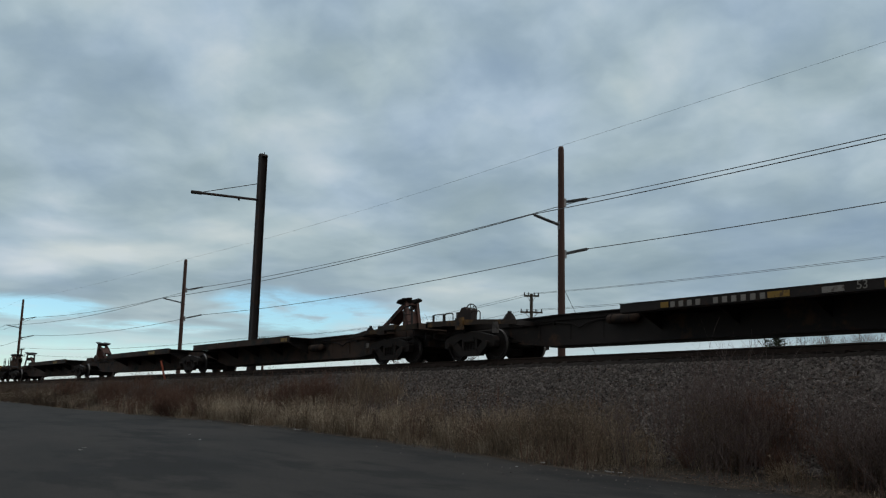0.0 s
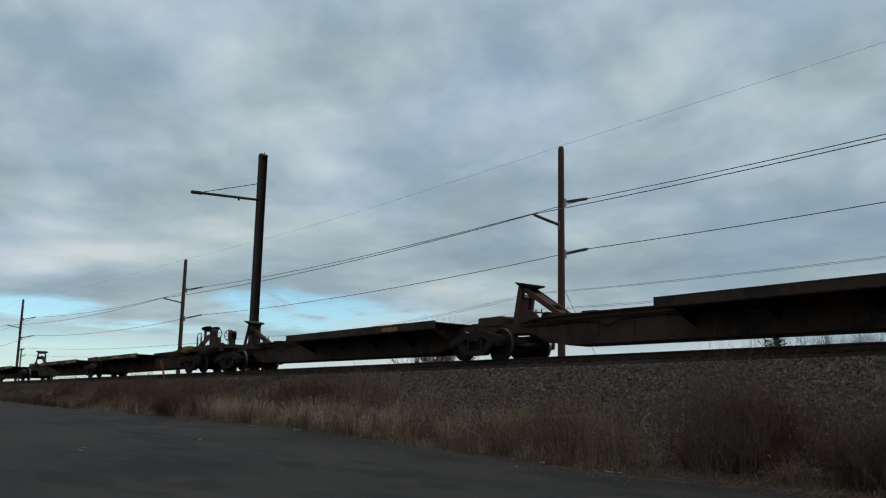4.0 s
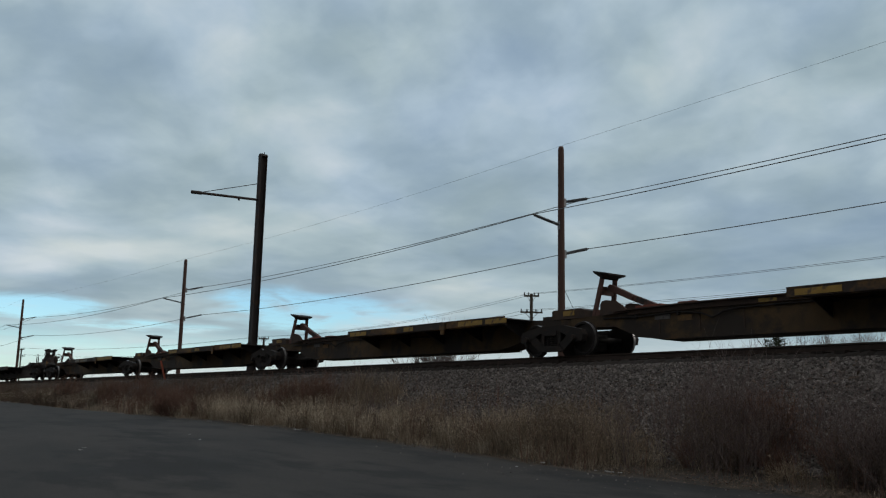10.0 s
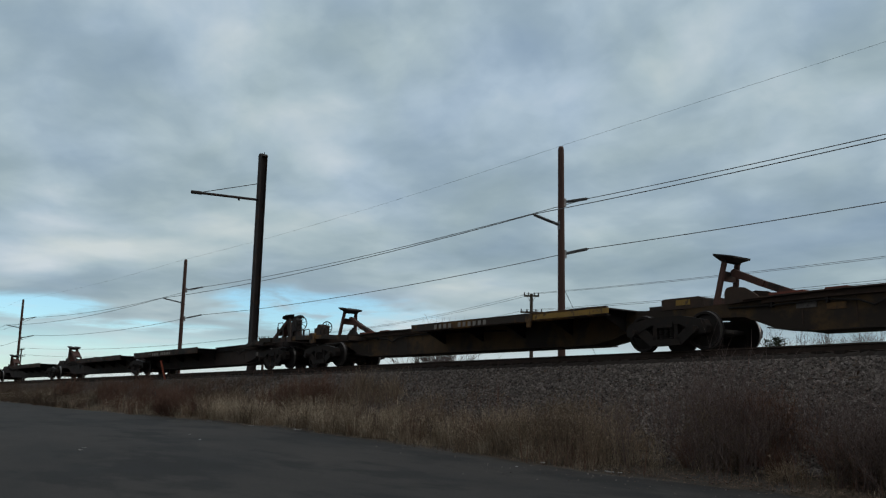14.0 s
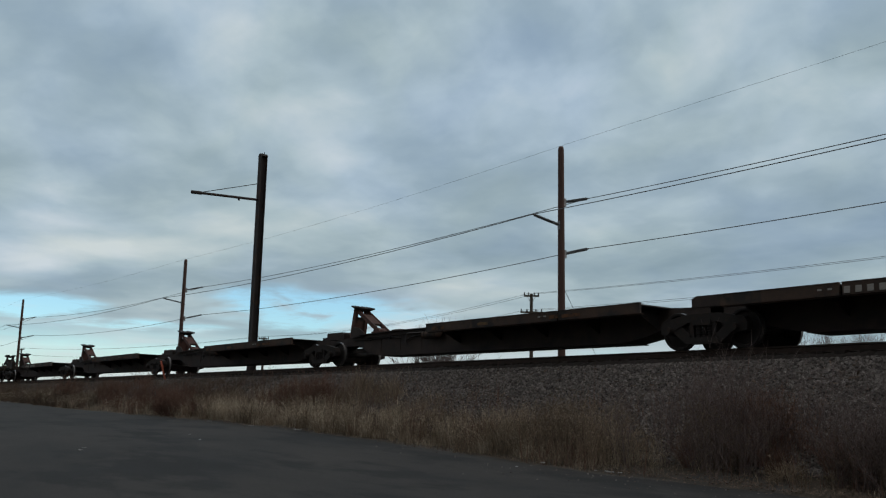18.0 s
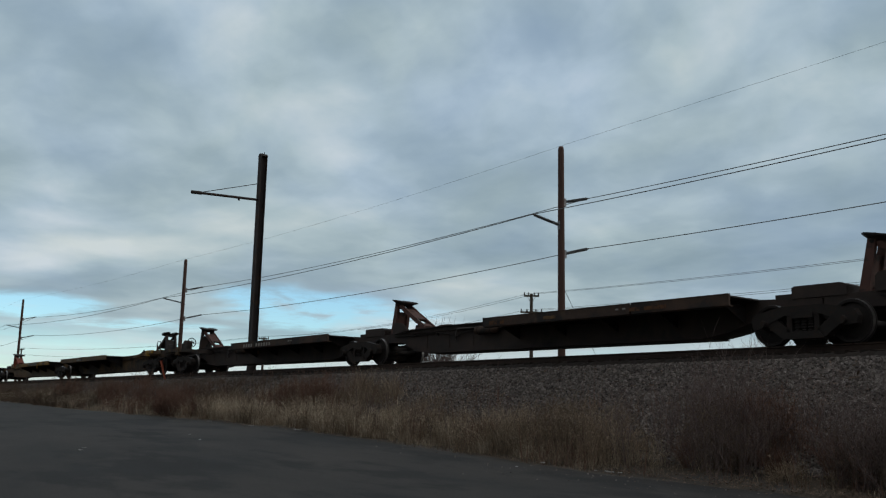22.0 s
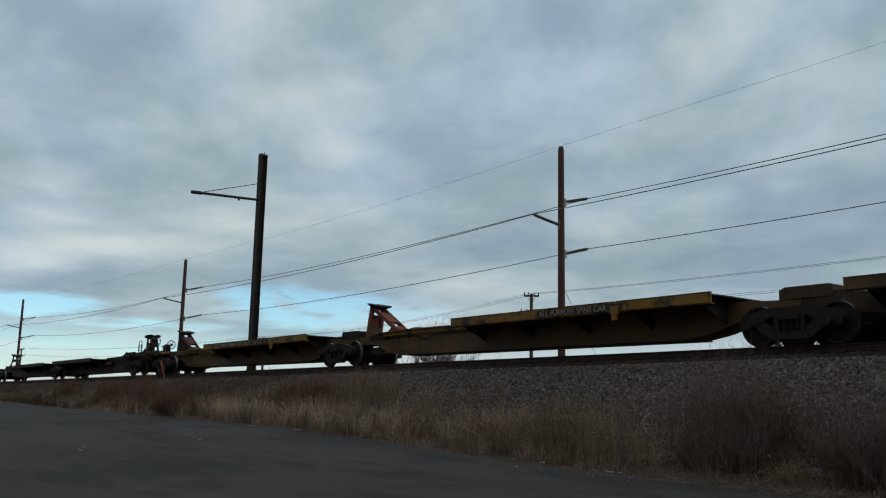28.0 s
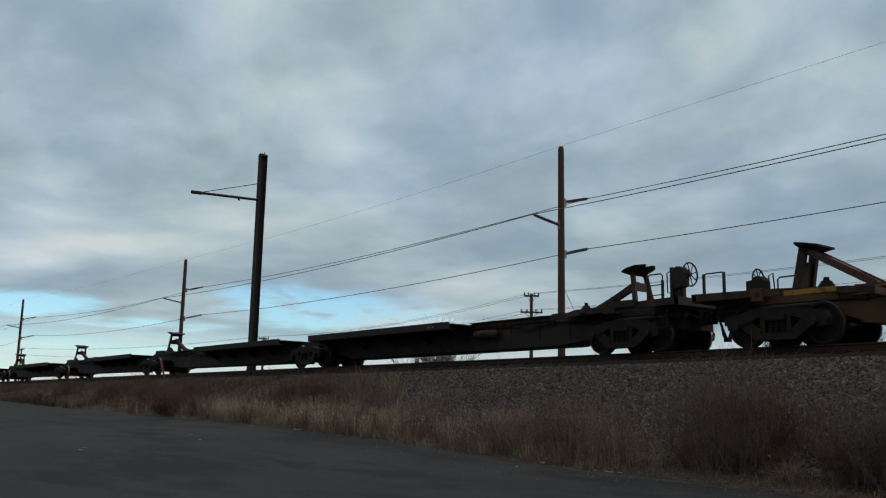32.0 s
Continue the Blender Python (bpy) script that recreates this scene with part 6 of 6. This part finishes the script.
def build_litter():
    rng = random.Random(21)
    bm = bmesh.new()
    for k in range(5):
        a = rng.uniform(0, math.tau)
        c = Vector((math.cos(a) * 0.08, math.sin(a) * 0.06, 0.012))
        v = [bm.verts.new(c + Vector((math.cos(t * math.tau / 6) * rng.uniform(0.06, 0.16), math.sin(t * math.tau / 6) * rng.uniform(0.04, 0.1), rng.uniform(-0.004, 0.02)))) for t in range(6)]
        w = [bm.verts.new(q.co - Vector((0, 0, 0.012))) for q in v]
        bm.faces.new(v)
        bm.faces.new(w[::-1])
        for i in range(6):
            bm.faces.new((v[i], w[i], w[(i + 1) % 6], v[(i + 1) % 6]))
    me = mesh_of("litter", bm, "litter")
    for x, y, s in ((-21.6, 11.85, 0.6), (-22.0, 11.95, 0.4), (-10.6, 11.75, 0.4), (-10.45, 11.8, 0.3), (-10.75, 11.8, 0.25), (-10.9, 11.7, 0.2), (-17.8, 5.2, 0.3), (-18.3, 5.4, 0.25), (-12.3, 11.8, 0.35), (-24.3, 11.8, 0.5), (-27.5, 11.9, 0.5), (-12.0, 10.9, 0.2), (-21.0, 8.6, 0.2), (-19.4, 8.2, 0.22)):
        ob = tagged(new("litter", me), "scrap of pale litter on the lane's edge", "litter", "scraps of litter")
        ob.matrix_basis = pose(x, y, float(ground_height(np.array(x), np.array(y))) + 0.035, 0, 0, rng.uniform(0, 360)) @ Matrix.Scale(s, 4)
    # fallen leaves and grit along the edge
    g = np.random.default_rng(8)
    verts, faces = [], []
    for k in range(7000):
        if k < 4200:
            x, y = -5 - 50 * g.random() ** 1.9, 11.95 + 0.30 * g.normal()
        else:
            x, y = -5.5 - 6.5 * g.random(), 11.9 + 1.3 * g.random() ** 1.3
        z = float(ground_height(x, y)) + 0.04
        a, s = g.random() * math.tau, 0.008 + 0.017 * g.random()
        c, d = math.cos(a) * s, math.sin(a) * s
        base = len(verts)
        verts += [(x - c, y - d, z), (x + d, y - c, z + s * 0.5 * g.random()), (x + c, y + d, z + s * 0.6 * g.random()), (x - d, y + c, z)]
        faces.append((base, base + 1, base + 2, base + 3))
    tagged(new("fallen_leaves", raw("fallen_leaves", verts, faces, "leaf")), "brown fallen leaves and grit along the lane", "leaves", kind="stuff")
    # pale grit washed onto the lane
    verts, faces = [], []
    for _ in range(150):
        x, y = -10.5 + 2.6 * g.normal(), 11.0 + 0.6 * g.normal()
        if y > 11.9:
            continue
        z, s = float(ground_height(x, y)) + 0.028, 0.006 + 0.012 * g.random()
        base = len(verts)
        verts += [(x + dx * s, y + dy * s, z + dz * s) for dx, dy, dz in ((-1, -1, 0), (1, -1, 0), (1, 1, 0), (-1, 1, 0), (0.2, 0.1, 1.2))]
        faces += [(base, base + 1, base + 4), (base + 1, base + 2, base + 4), (base + 2, base + 3, base + 4), (base + 3, base, base + 4)]
    tagged(new("road_grit", raw("road_grit", verts, faces, "stone")), "pale grit scattered on the lane's edge", "grit", kind="stuff")
    stake = thing("marker_stake", "faded orange stake leaning on the bank", "stake", pose(-44.2, 16.7, float(ground_height(-44.2, 16.7)) - 0.05, 17, 0, 0))
    bm = bmesh.new()
    box(bm, -0.05, 0.05, -0.03, 0.03, 0, 1.06)
    part("blade", mesh_of("blade", bm, "orange"), stake)


build_grass()
build_weeds()
build_shrubs()
build_far_trees()
build_litter()
build_ties(BALLAST)



# ---- what moves ----
def run(t):
    """How far the train has rolled at t seconds; it slows a little."""
    return -0.02 + 10.1534 * t - 0.047646 * t ** 2 + 0.00124572 * t ** 3 - 0.000017039 * t ** 4


def motions():
    times = [2.0 * k for k in range(17)]
    for ob, at, lift in MOVERS:
        walk(ob, [(t, pose(at + run(t), TRACK, RAIL_TOP + lift)) for t in times])
    walk(CLOUDS, [(0.0, pose(0, 0, 251.45)), (32.0, pose(2.9 * 32, -0.92 * 32, 251.45))])
    turns = [k / 15.0 for k in range(481)]
    for ax, x in AXLES:
        walk(ax, [(t, pose(x, 0, WHEEL_R) @ Matrix.Rotation(run(t) / WHEEL_R, 4, "Y")) for t in turns])


motions()
